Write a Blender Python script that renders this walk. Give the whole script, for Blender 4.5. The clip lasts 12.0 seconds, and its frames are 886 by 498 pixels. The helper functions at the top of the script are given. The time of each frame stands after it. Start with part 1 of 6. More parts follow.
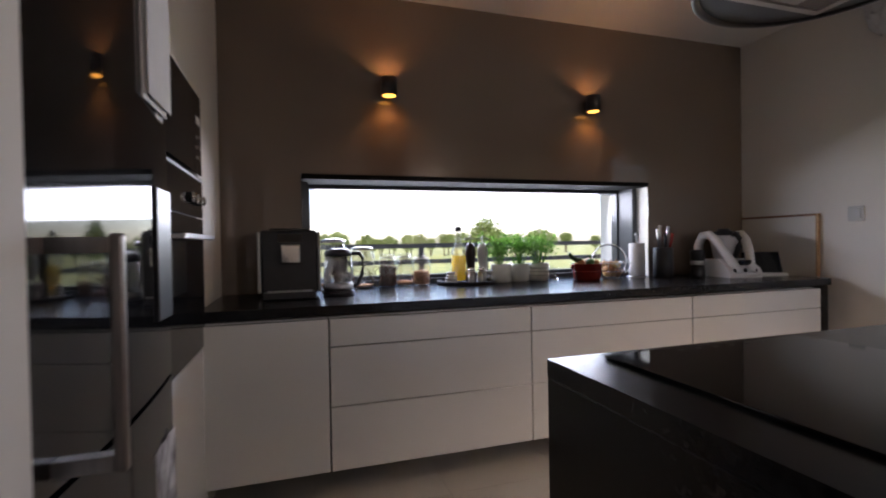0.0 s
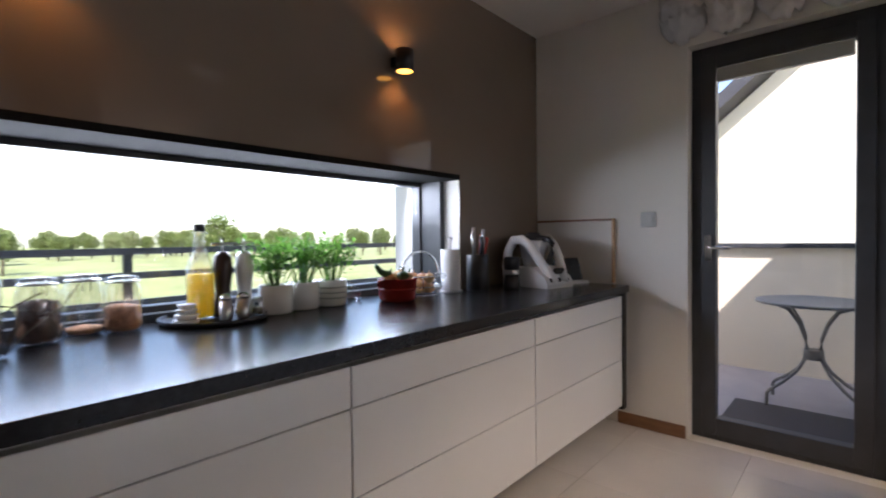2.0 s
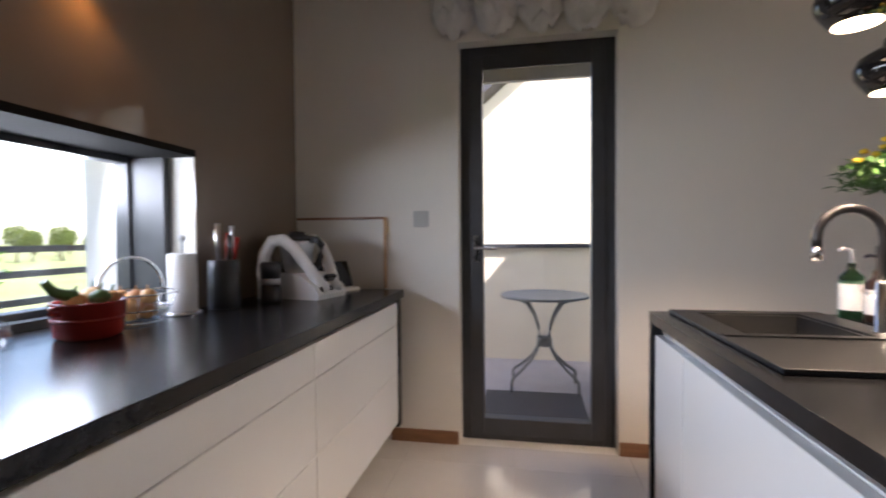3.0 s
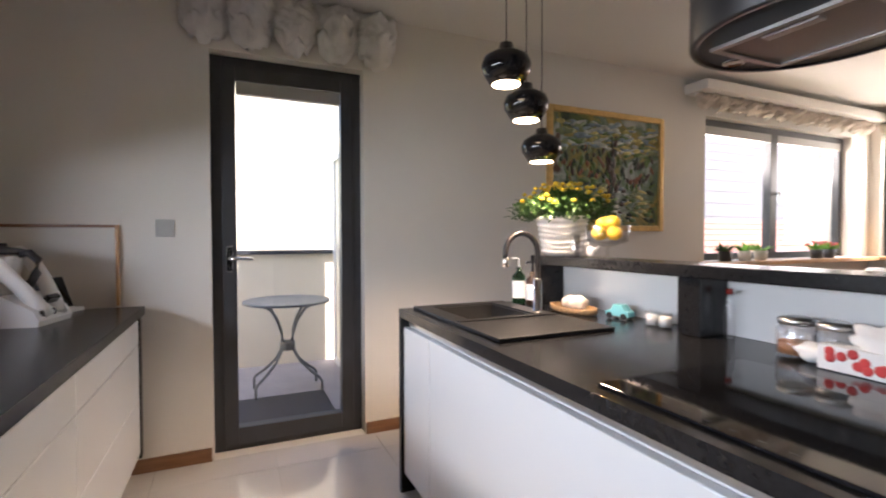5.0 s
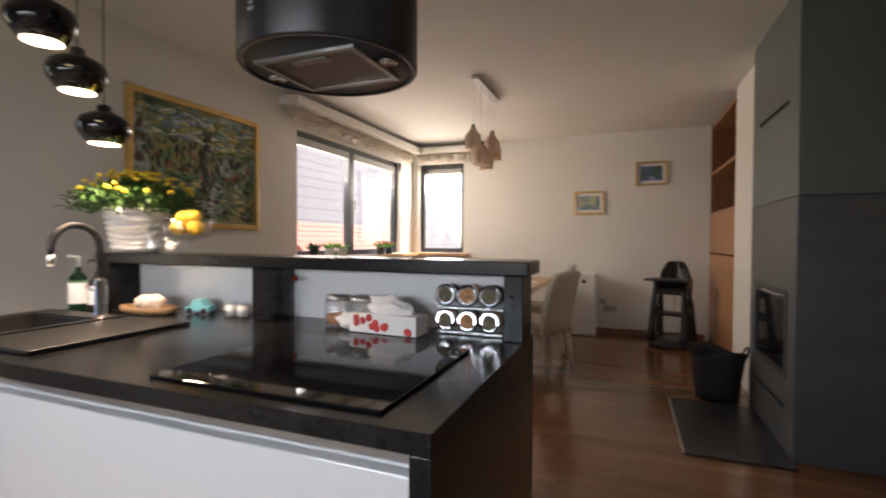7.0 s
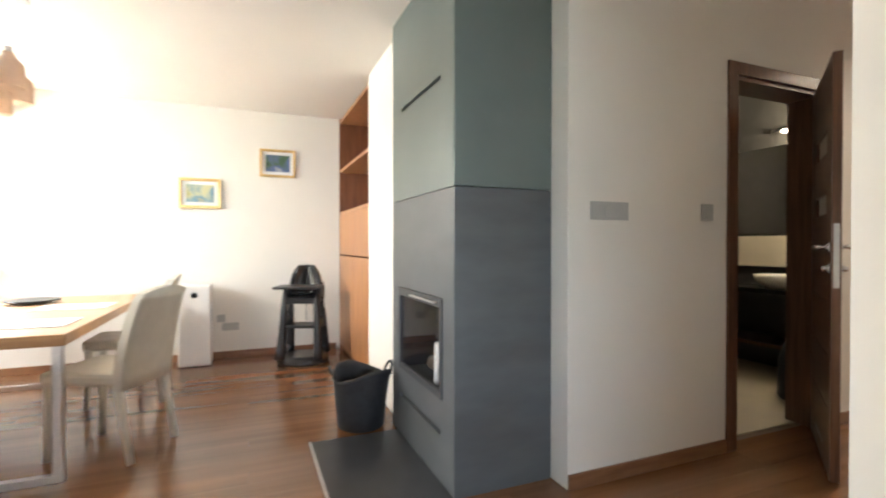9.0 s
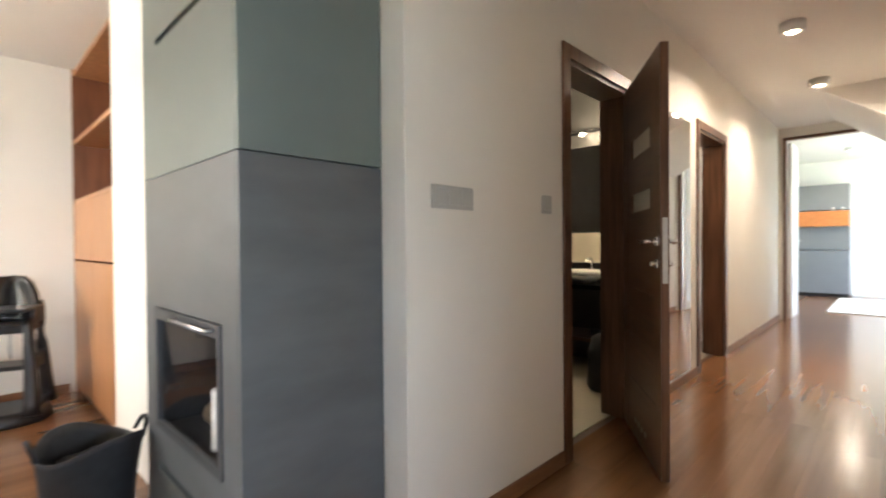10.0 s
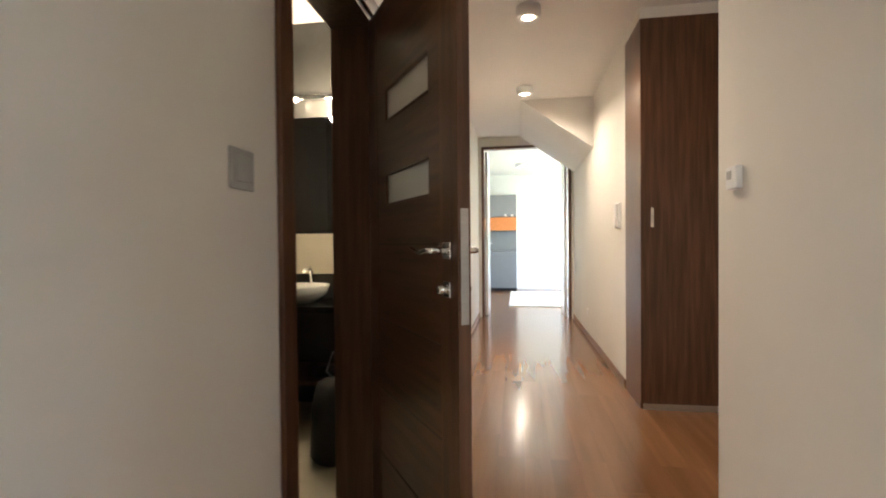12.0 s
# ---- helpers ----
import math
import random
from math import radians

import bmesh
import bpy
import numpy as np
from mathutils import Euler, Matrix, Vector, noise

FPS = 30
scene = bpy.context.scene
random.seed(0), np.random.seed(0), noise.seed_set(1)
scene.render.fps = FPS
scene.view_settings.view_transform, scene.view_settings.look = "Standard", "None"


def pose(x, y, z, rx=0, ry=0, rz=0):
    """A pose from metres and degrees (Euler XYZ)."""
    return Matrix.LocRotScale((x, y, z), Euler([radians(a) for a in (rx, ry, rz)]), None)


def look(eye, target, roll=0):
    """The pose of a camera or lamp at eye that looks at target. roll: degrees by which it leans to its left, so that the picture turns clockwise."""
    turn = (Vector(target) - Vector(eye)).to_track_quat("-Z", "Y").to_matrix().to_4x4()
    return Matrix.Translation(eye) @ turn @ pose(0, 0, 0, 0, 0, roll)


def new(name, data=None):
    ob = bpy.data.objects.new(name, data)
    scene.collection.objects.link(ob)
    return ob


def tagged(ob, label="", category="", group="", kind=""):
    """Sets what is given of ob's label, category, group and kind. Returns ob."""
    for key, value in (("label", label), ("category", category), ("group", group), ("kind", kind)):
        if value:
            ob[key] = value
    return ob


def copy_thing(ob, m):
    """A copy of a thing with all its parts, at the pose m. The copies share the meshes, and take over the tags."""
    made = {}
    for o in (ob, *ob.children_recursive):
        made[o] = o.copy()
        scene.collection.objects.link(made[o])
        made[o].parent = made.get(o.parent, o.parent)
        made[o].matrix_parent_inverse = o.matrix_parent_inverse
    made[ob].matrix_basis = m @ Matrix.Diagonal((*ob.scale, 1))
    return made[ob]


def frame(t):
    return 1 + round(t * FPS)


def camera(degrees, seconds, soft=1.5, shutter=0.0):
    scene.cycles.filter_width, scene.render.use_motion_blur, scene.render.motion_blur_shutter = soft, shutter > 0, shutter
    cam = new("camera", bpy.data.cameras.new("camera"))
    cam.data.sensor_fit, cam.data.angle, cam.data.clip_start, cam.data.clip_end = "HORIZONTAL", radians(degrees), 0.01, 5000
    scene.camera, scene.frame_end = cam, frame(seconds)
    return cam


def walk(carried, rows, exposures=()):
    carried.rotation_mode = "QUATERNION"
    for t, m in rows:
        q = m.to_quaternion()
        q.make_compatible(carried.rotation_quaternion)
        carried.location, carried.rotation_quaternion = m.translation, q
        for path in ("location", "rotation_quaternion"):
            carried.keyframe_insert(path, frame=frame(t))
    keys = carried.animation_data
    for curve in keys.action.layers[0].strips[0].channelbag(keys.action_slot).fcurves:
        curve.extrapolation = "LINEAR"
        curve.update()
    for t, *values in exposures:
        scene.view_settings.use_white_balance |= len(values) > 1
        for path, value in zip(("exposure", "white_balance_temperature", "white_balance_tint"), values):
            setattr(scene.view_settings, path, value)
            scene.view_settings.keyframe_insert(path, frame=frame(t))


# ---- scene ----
cam = camera(86.7, 12.0, soft=1.9, shutter=0.35)
PATH = [
    (0, (0.589, 1.012, 1.162), (1.185, 2.921, 1.137), -1.0),
    (0.5, (0.58, 1.272, 1.177), (1.442, 3.076, 1.143), -0.7),
    (1, (0.609, 1.522, 1.185), (1.756, 3.16, 1.145), -0.8),
    (1.5, (0.727, 1.777, 1.195), (2.036, 3.288, 1.151), -0.8),
    (2, (0.887, 2.026, 1.201), (2.376, 3.36, 1.155), -0.7),
    (2.5, (1.07, 2.22, 1.201), (2.819, 3.19, 1.155), -0.4),
    (3, (1.231, 2.399, 1.193), (3.198, 2.759, 1.143), -0.5),
    (5, (0.981, 2.671, 1.25), (2.808, 1.86, 1.199), -0.1),
    (5.5, (0.839, 2.702, 1.243), (2.529, 1.634, 1.195), -0.1),
    (6, (0.746, 2.734, 1.246), (2.232, 1.396, 1.201), 0.0),
    (6.5, (0.743, 2.721, 1.233), (1.915, 1.101, 1.192), 0.1),
    (7, (0.825, 2.64, 1.217), (1.554, 0.778, 1.179), 0.3),
    (7.2, (0.854, 2.58, 1.222), (1.435, 0.667, 1.184), 0.3),
    (8.8, (0.865, 1.688, 1.208), (0.256, -0.217, 1.185), -0.0),
    (9, (0.846, 1.546, 1.197), (0.079, -0.301, 1.177), 0.0),
    (9.5, (0.706, 1.266, 1.168), (-0.398, -0.402, 1.158), -0.2),
    (10, (0.543, 0.956, 1.182), (-0.895, -0.433, 1.16), -0.5),
    (10.5, (0.373, 0.704, 1.174), (-1.342, -0.325, 1.144), -0.4),
    (11, (0.129, 0.502, 1.182), (-1.728, -0.24, 1.151), -0.4),
    (11.5, (-0.179, 0.37, 1.199), (-2.114, -0.136, 1.172), -0.3),
    (12, (-0.557, 0.295, 1.208), (-2.532, -0.019, 1.179), -0.5),
]
EXPOSURES = [(0.0, 1.9, 6300, 24), (1.0, 1.75, 5850, 22), (2.0, 2.15, 6000, 20), (2.5, 3.15, 5900, 18), (3.0, 2.45, 6200, 20), (5.0, 2.75, 6300, 20), (5.6, 3.7, 6700, 20), (6.5, 2.65, 6600, 18), (7.2, 2.3, 6600, 18), (8.8, 4.5, 5800, 7), (9.5, 4.42, 5850, 8), (10.3, 4.7, 6000, 10), (11.0, 5.0, 6050, 9), (11.5, 4.95, 5900, 9), (12.0, 4.4, 5900, 8)]
walk(cam, [(t, look(eye, target, roll)) for t, eye, target, roll in PATH], EXPOSURES)

# ---- world, sun, large lights ----
world = bpy.data.worlds.new("world")
scene.world = world
world.use_nodes = True
_n = world.node_tree.nodes
_sky = _n.new("ShaderNodeTexSky")
_sky.sky_type, _sky.sun_disc = "NISHITA", False
_sky.sun_elevation, _sky.sun_rotation = radians(46), radians(212)
world.node_tree.links.new(_sky.outputs[0], _n["Background"].inputs[0])
_n["Background"].inputs[1].default_value = 0.10
_s = bpy.data.lights.new("sun", "SUN")
_s.energy, _s.angle, _s.color = 3.0, radians(0.6), (1, 0.94, 0.85)
new("sun", _s).matrix_world = look((0, 0, 0), (-math.sin(radians(212)) * math.cos(radians(46)), -math.cos(radians(212)) * math.cos(radians(46)), -math.sin(radians(46))))


def lamp(name, at, target, watts, color=(1, 1, 1), size=0.0, size_y=0.0, spot=0.0, radius=0.03):
    d = bpy.data.lights.new(name, "AREA" if size else ("SPOT" if spot else "POINT"))
    d.energy, d.color = watts, color
    if size:
        d.shape, d.size, d.size_y = "RECTANGLE", size, size_y
    else:
        d.shadow_soft_size = radius
        if spot:
            d.spot_size, d.spot_blend = radians(spot), 0.6
    ob = new(name, d)
    ob.matrix_world = look(at, target)
    return ob


# sky light entering by the upper part of the low window
lamp("lamp_low_window", (1.81, 4.24, 1.44), (1.81, 1.4, 0.75), 7.5, (0.84, 0.92, 1.0), 2.2, 0.20)
# sky and sunlit ground light entering by the heads of the corner windows
lamp("lamp_corner_window_south", (3.42, -4.16, 2.10), (3.42, 0, 1.6), 5.5, (1.0, 0.91, 0.79), 0.60, 0.34)
lamp("lamp_corner_window_east", (4.16, -2.34, 2.08), (0, -2.34, 1.5), 8.5, (1.0, 0.91, 0.79), 2.1, 0.34)

# ---- materials ----
def mat(name, color, rough=0.5, metal=0.0, vary=0.08, scale=6.0, bump=0.0, bump_scale=60.0, spec=0.5, coat=0.0, stretch=(1, 1, 1), rand=0.0, color2=None, emit=None, power=0.0, trans=0.0):
    m = bpy.data.materials.new(name)
    m.use_nodes = True
    nt = m.node_tree
    p = nt.nodes["Principled BSDF"]
    p.inputs["Roughness"].default_value, p.inputs["Metallic"].default_value = rough, metal
    p.inputs["Specular IOR Level"].default_value = spec
    p.inputs["Coat Weight"].default_value = coat
    p.inputs["Transmission Weight"].default_value = trans
    tc = nt.nodes.new("ShaderNodeTexCoord")
    mp = nt.nodes.new("ShaderNodeMapping")
    mp.inputs["Scale"].default_value = stretch
    nt.links.new(tc.outputs["Object"], mp.inputs[0])
    vec = mp.outputs[0]
    if rand:
        oi = nt.nodes.new("ShaderNodeObjectInfo")
        ad = nt.nodes.new("ShaderNodeVectorMath")
        ad.operation = "ADD"
        mu = nt.nodes.new("ShaderNodeMath")
        mu.operation, mu.inputs[1].default_value = "MULTIPLY", 37.0
        nt.links.new(oi.outputs["Random"], mu.inputs[0])
        nt.links.new(vec, ad.inputs[0])
        nt.links.new(mu.outputs[0], ad.inputs[1])
        vec = ad.outputs[0]
    nz = nt.nodes.new("ShaderNodeTexNoise")
    nz.inputs["Scale"].default_value, nz.inputs["Detail"].default_value = scale, 6
    nt.links.new(vec, nz.inputs["Vector"])
    rp = nt.nodes.new("ShaderNodeValToRGB")
    c2 = color2 or tuple(min(1, c * (1 + vary)) for c in color)
    c1 = color if color2 else tuple(c * (1 - vary) for c in color)
    rp.color_ramp.elements[0].position, rp.color_ramp.elements[1].position = 0.32, 0.68
    rp.color_ramp.elements[0].color, rp.color_ramp.elements[1].color = (*c1, 1), (*c2, 1)
    nt.links.new(nz.outputs["Fac"], rp.inputs[0])
    out = rp.outputs[0]
    if rand:
        hs = nt.nodes.new("ShaderNodeHueSaturation")
        mr = nt.nodes.new("ShaderNodeMapRange")
        mr.inputs["To Min"].default_value, mr.inputs["To Max"].default_value = 1 - rand, 1 + rand
        nt.links.new(oi.outputs["Random"], mr.inputs[0])
        nt.links.new(mr.outputs[0], hs.inputs["Value"])
        nt.links.new(out, hs.inputs["Color"])
        out = hs.outputs[0]
    nt.links.new(out, p.inputs["Base Color"])
    rr = nt.nodes.new("ShaderNodeMapRange")
    rr.inputs["To Min"].default_value, rr.inputs["To Max"].default_value = rough * 0.88, min(1, rough * 1.12)
    nt.links.new(nz.outputs["Fac"], rr.inputs[0])
    nt.links.new(rr.outputs[0], p.inputs["Roughness"])
    if bump:
        n2 = nt.nodes.new("ShaderNodeTexNoise")
        n2.inputs["Scale"].default_value, n2.inputs["Detail"].default_value = bump_scale, 5
        nt.links.new(vec, n2.inputs["Vector"])
        b = nt.nodes.new("ShaderNodeBump")
        b.inputs["Strength"].default_value, b.inputs["Distance"].default_value = bump, 0.004
        nt.links.new(n2.outputs["Fac"], b.inputs["Height"])
        nt.links.new(b.outputs[0], p.inputs["Normal"])
    if emit:
        p.inputs["Emission Color"].default_value = (*emit, 1)
        p.inputs["Emission Strength"].default_value = power
    return m


def glass(name, color=(1, 1, 1), rough=0.0):
    m = bpy.data.materials.new(name)
    m.use_nodes = True
    p = m.node_tree.nodes["Principled BSDF"]
    p.inputs["Base Color"].default_value = (*color, 1)
    p.inputs["Transmission Weight"].default_value, p.inputs["Roughness"].default_value, p.inputs["IOR"].default_value = 1, rough, 1.45
    return m


def pane_glass(name, least=0.03):
    m = bpy.data.materials.new(name)
    m.use_nodes = True
    nt = m.node_tree
    t, g, mix, f, pw, mr = (nt.nodes.new("ShaderNode" + k) for k in ("BsdfTransparent", "BsdfGlossy", "MixShader", "LayerWeight", "Math", "MapRange"))
    g.inputs["Roughness"].default_value = 0.02
    pw.operation, pw.inputs[1].default_value = "POWER", 4.0
    mr.inputs["To Min"].default_value, mr.inputs["To Max"].default_value = least, 0.6
    nt.links.new(f.outputs["Facing"], pw.inputs[0])
    nt.links.new(pw.outputs[0], mr.inputs[0])
    nt.links.new(mr.outputs[0], mix.inputs[0])
    nt.links.new(t.outputs[0], mix.inputs[1])
    nt.links.new(g.outputs[0], mix.inputs[2])
    nt.links.new(mix.outputs[0], nt.nodes["Material Output"].inputs[0])
    return m


def sheer(name, color, through_color):
    """A thin or cloudy stuff that lets light through: leaves, oil."""
    m = mat(name, color, 0.5, vary=0.15, scale=20)
    nt = m.node_tree
    t, mix = nt.nodes.new("ShaderNodeBsdfTranslucent"), nt.nodes.new("ShaderNodeMixShader")
    t.inputs["Color"].default_value = (*through_color, 1)
    mix.inputs[0].default_value = 0.5
    nt.links.new(nt.nodes["Principled BSDF"].outputs[0], mix.inputs[1])
    nt.links.new(t.outputs[0], mix.inputs[2])
    nt.links.new(mix.outputs[0], nt.nodes["Material Output"].inputs[0])
    return m


def painting_mat(name, colors, scale=3.0):
    m = mat(name, (0.2, 0.2, 0.1), 0.55, bump=0.6, bump_scale=35)
    nt = m.node_tree
    r = [n for n in nt.nodes if n.type == "VALTORGB"][0].color_ramp
    while len(r.elements) < len(colors):
        r.elements.new(0.5)
    for i, c in enumerate(colors):
        r.elements[i].position = 0.3 + 0.4 * i / (len(colors) - 1)
        r.elements[i].color = (*c, 1)
    n = [n for n in nt.nodes if n.type == "TEX_NOISE"][0]
    n.inputs["Scale"].default_value, n.inputs["Detail"].default_value = scale, 8
    n.inputs["Distortion"].default_value = 0.9
    return m


WALL = mat("cream wall paint", (0.76, 0.73, 0.67), 0.75, vary=0.025, scale=1.5, bump=0.10, bump_scale=140)
CEIL = mat("white ceiling paint", (0.80, 0.78, 0.74), 0.8, vary=0.02, scale=1.2, bump=0.15, bump_scale=150)
TAUPE = mat("taupe glossy wall panel", (0.200, 0.158, 0.122), 0.06, vary=0.05, scale=1.5, bump=0.004, bump_scale=8, spec=0.7)
# near-black so the window head reads as in shade
MATTBLK = mat("matt near-black head shade", (0.012, 0.012, 0.012), 0.9, vary=0.1, spec=0.1)
WHITE = mat("white lacquer", (0.82, 0.82, 0.80), 0.16, vary=0.015, scale=2, spec=0.55)
BLACKTOP = mat("black worktop", (0.012, 0.012, 0.013), 0.22, vary=0.3, scale=60, bump=0.06, bump_scale=300, spec=0.32)
SINKBLK = mat("black composite", (0.012, 0.012, 0.012), 0.45, vary=0.25, scale=120, bump=0.1, bump_scale=300, spec=0.3)
BLACK = mat("black plastic", (0.02, 0.02, 0.022), 0.35, vary=0.15, scale=20)
GLOSSBLK = mat("black gloss glass", (0.010, 0.010, 0.011), 0.05, vary=0.1, scale=4)
ANTH = mat("anthracite frame", (0.045, 0.047, 0.052), 0.42, vary=0.12, scale=10, bump=0.05, bump_scale=200)
STEEL = mat("brushed steel", (0.55, 0.55, 0.55), 0.3, metal=1, vary=0.08, scale=20, stretch=(1, 1, 12))
DULLSTEEL = mat("dull dark steel", (0.22, 0.20, 0.19), 0.32, metal=1, vary=0.1, scale=20, stretch=(12, 12, 1))
CHROME = mat("chrome", (0.8, 0.8, 0.8), 0.08, metal=1, vary=0.03)
TILE = mat("polished beige tile", (0.64, 0.61, 0.56), 0.09, vary=0.05, scale=3, rand=0.03)
GROUT = mat("grout", (0.55, 0.52, 0.47), 0.8, vary=0.1, scale=20)
PLANK = mat("oak parquet", (0.175, 0.082, 0.036), 0.18, spec=0.7, scale=1.6, stretch=(0.5, 7, 7), color2=(0.250, 0.120, 0.053), rand=0.07)
SUBFLOOR = mat("parquet joints", (0.10, 0.048, 0.022), 0.5, vary=0.1)
WALNUT = mat("walnut veneer", (0.074, 0.033, 0.017), 0.30, scale=2.5, stretch=(14, 14, 0.9), color2=(0.160, 0.076, 0.040), bump=0.08, bump_scale=40)
WALNUTH = mat("walnut veneer laid across", (0.074, 0.033, 0.017), 0.30, scale=2.5, stretch=(0.9, 14, 14), color2=(0.160, 0.076, 0.040), bump=0.08, bump_scale=40)
BASEWOOD = mat("oak skirting", (0.18, 0.085, 0.04), 0.4, scale=4, stretch=(1, 1, 8), color2=(0.27, 0.14, 0.07))
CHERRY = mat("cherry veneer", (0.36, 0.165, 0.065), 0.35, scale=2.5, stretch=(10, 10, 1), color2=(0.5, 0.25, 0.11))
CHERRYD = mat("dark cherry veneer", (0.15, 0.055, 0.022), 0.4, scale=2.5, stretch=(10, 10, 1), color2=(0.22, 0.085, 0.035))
OAK = mat("light oak", (0.42, 0.24, 0.11), 0.38, scale=3, stretch=(1, 9, 9), color2=(0.58, 0.36, 0.18))
SLATE = mat("grey slate slab", (0.080, 0.086, 0.090), 0.38, scale=3, stretch=(1, 1, 3), color2=(0.108, 0.114, 0.118), bump=0.12, bump_scale=30)
SLATEG = mat("green grey slab", (0.112, 0.138, 0.128), 0.36, scale=2, color2=(0.138, 0.165, 0.153), bump=0.08, bump_scale=30)
DARKTILE = mat("dark hearth tile", (0.032, 0.033, 0.035), 0.35, vary=0.2, scale=8)
SWITCH = mat("grey switch plastic", (0.42, 0.42, 0.40), 0.4, vary=0.04)
FABRIC = mat("white gathered cloth", (0.72, 0.71, 0.69), 0.9, vary=0.06, scale=15, bump=0.3, bump_scale=120)
LINEN = mat("beige gathered cloth", (0.66, 0.58, 0.49), 0.9, vary=0.06, scale=15, bump=0.3, bump_scale=120)
GOLD = mat("gilded frame", (0.62, 0.42, 0.16), 0.35, metal=0.6, vary=0.15, scale=25, bump=0.2, bump_scale=60)
LEATHER = mat("cream leather", (0.62, 0.58, 0.50), 0.45, vary=0.05, scale=12, bump=0.15, bump_scale=120)
WHITEPL = mat("white plastic", (0.80, 0.80, 0.79), 0.35, vary=0.02)
CERAMIC = mat("white ceramic", (0.78, 0.76, 0.72), 0.2, vary=0.03, scale=8)
LEAF = sheer("herb leaves", (0.07, 0.19, 0.03), (0.20, 0.42, 0.07))
LEAFD = mat("dark leaves", (0.03, 0.085, 0.02), 0.5, color2=(0.07, 0.15, 0.035), scale=20)
YELLOWF = mat("yellow petals", (0.75, 0.52, 0.03), 0.6, vary=0.15, scale=20)
LEMON = mat("lemon peel", (0.80, 0.50, 0.04), 0.4, vary=0.1, scale=10, bump=0.3, bump_scale=200)
REDF = mat("red petals", (0.6, 0.03, 0.03), 0.5, vary=0.2, scale=20)
REDCER = mat("red enamel", (0.28, 0.024, 0.016), 0.22, vary=0.25, scale=8)
ORANGE = mat("orange fruit and onion", (0.45, 0.16, 0.06), 0.45, color2=(0.62, 0.40, 0.15), scale=5, rand=0.25)
JUICE = sheer("yellow oil", (0.95, 0.68, 0.01), (1.0, 0.78, 0.01))
COFFEE = mat("brown jar contents", (0.07, 0.03, 0.015), 0.7, vary=0.5, scale=60, bump=0.6, bump_scale=120)
PASTA = mat("pasta and pulses", (0.45, 0.22, 0.10), 0.7, vary=0.4, scale=60, bump=0.6, bump_scale=120)
HERBS = mat("dried herbs", (0.15, 0.13, 0.08), 0.8, vary=0.4, scale=80, bump=0.6, bump_scale=120)
PEPPER = mat("dark stained mill wood", (0.03, 0.015, 0.01), 0.3, vary=0.2, scale=12)
PAPER = mat("white paper", (0.80, 0.80, 0.79), 0.9, vary=0.03, scale=20, bump=0.2, bump_scale=100)
TURQ = mat("turquoise paint", (0.18, 0.50, 0.56), 0.35, vary=0.06)
STONE = mat("white pebble", (0.70, 0.63, 0.55), 0.6, vary=0.1, scale=12)
WICKER = mat("wicker", (0.28, 0.17, 0.08), 0.7, vary=0.4, scale=80, bump=0.8, bump_scale=150)
GREENGL = glass("green bottle glass", (0.06, 0.16, 0.08))
GLASS = pane_glass("clear glass", 0.12)
SMOKE = glass("smoked glass", (0.75, 0.70, 0.64))
PEACH = sheer("peach tinted glass", (0.80, 0.70, 0.60), (0.95, 0.82, 0.70))
PANE = pane_glass("window pane")
FIREGL = mat("fireplace glass", (0.012, 0.011, 0.010), 0.06, vary=0.3, scale=5)
MIRROR = mat("mirror", (0.9, 0.9, 0.9), 0.01, metal=1, vary=0.0)
FROST = mat("frosted glass", (0.70, 0.68, 0.60), 0.30, vary=0.03, trans=0.5)
LITAMBER = mat("amber lamp glow", (1, 0.7, 0.2), 0.4, emit=(1, 0.42, 0.05), power=1.5)
LITWARM = mat("warm lamp glow", (1, 0.9, 0.8), 0.4, emit=(1, 0.76, 0.48), power=2.2)
RENDER_ = mat("cream render", (0.74, 0.66, 0.52), 0.9, vary=0.04, scale=3, bump=0.3, bump_scale=80)
ROOF = mat("grey roof tile", (0.055, 0.052, 0.057), 0.7, vary=0.25, scale=6)
REDROOF = mat("red roof tile", (0.30, 0.085, 0.045), 0.65, vary=0.3, scale=7, bump=0.4, bump_scale=30)
PAVING = mat("balcony tile", (0.36, 0.33, 0.33), 0.6, vary=0.08, scale=6, bump=0.2)
RUBBER = mat("dark mat", (0.05, 0.048, 0.05), 0.9, vary=0.2, scale=40, bump=0.6, bump_scale=200)
IRON = mat("grey wrought iron", (0.20, 0.20, 0.19), 0.5, metal=0.6, vary=0.15, scale=20)
MARBLE = mat("pale table top", (0.72, 0.70, 0.66), 0.35, vary=0.08, scale=12)
GRASS = mat("meadow grass", (0.17, 0.20, 0.06), 0.9, color2=(0.28, 0.30, 0.12), scale=0.15)
TREE = sheer("spring foliage", (0.16, 0.21, 0.06), (0.26, 0.32, 0.10))
BARK = mat("bark", (0.10, 0.075, 0.05), 0.9, vary=0.3, scale=8)
CARPET = mat("white rug", (0.75, 0.74, 0.72), 0.95, vary=0.04, scale=30, bump=0.6, bump_scale=200)
STONEDK = mat("dark bathroom tile", (0.05, 0.048, 0.045), 0.3, vary=0.15, scale=5)
BATHFLOOR = mat("sand bathroom tile", (0.42, 0.37, 0.28), 0.4, vary=0.06, scale=5)
RUBBERBAG = mat("black bag cloth", (0.018, 0.018, 0.02), 0.7, vary=0.3, scale=20, bump=0.4, bump_scale=60)
GREYCAB = mat("grey cabinet lacquer", (0.16, 0.17, 0.18), 0.35, vary=0.03)
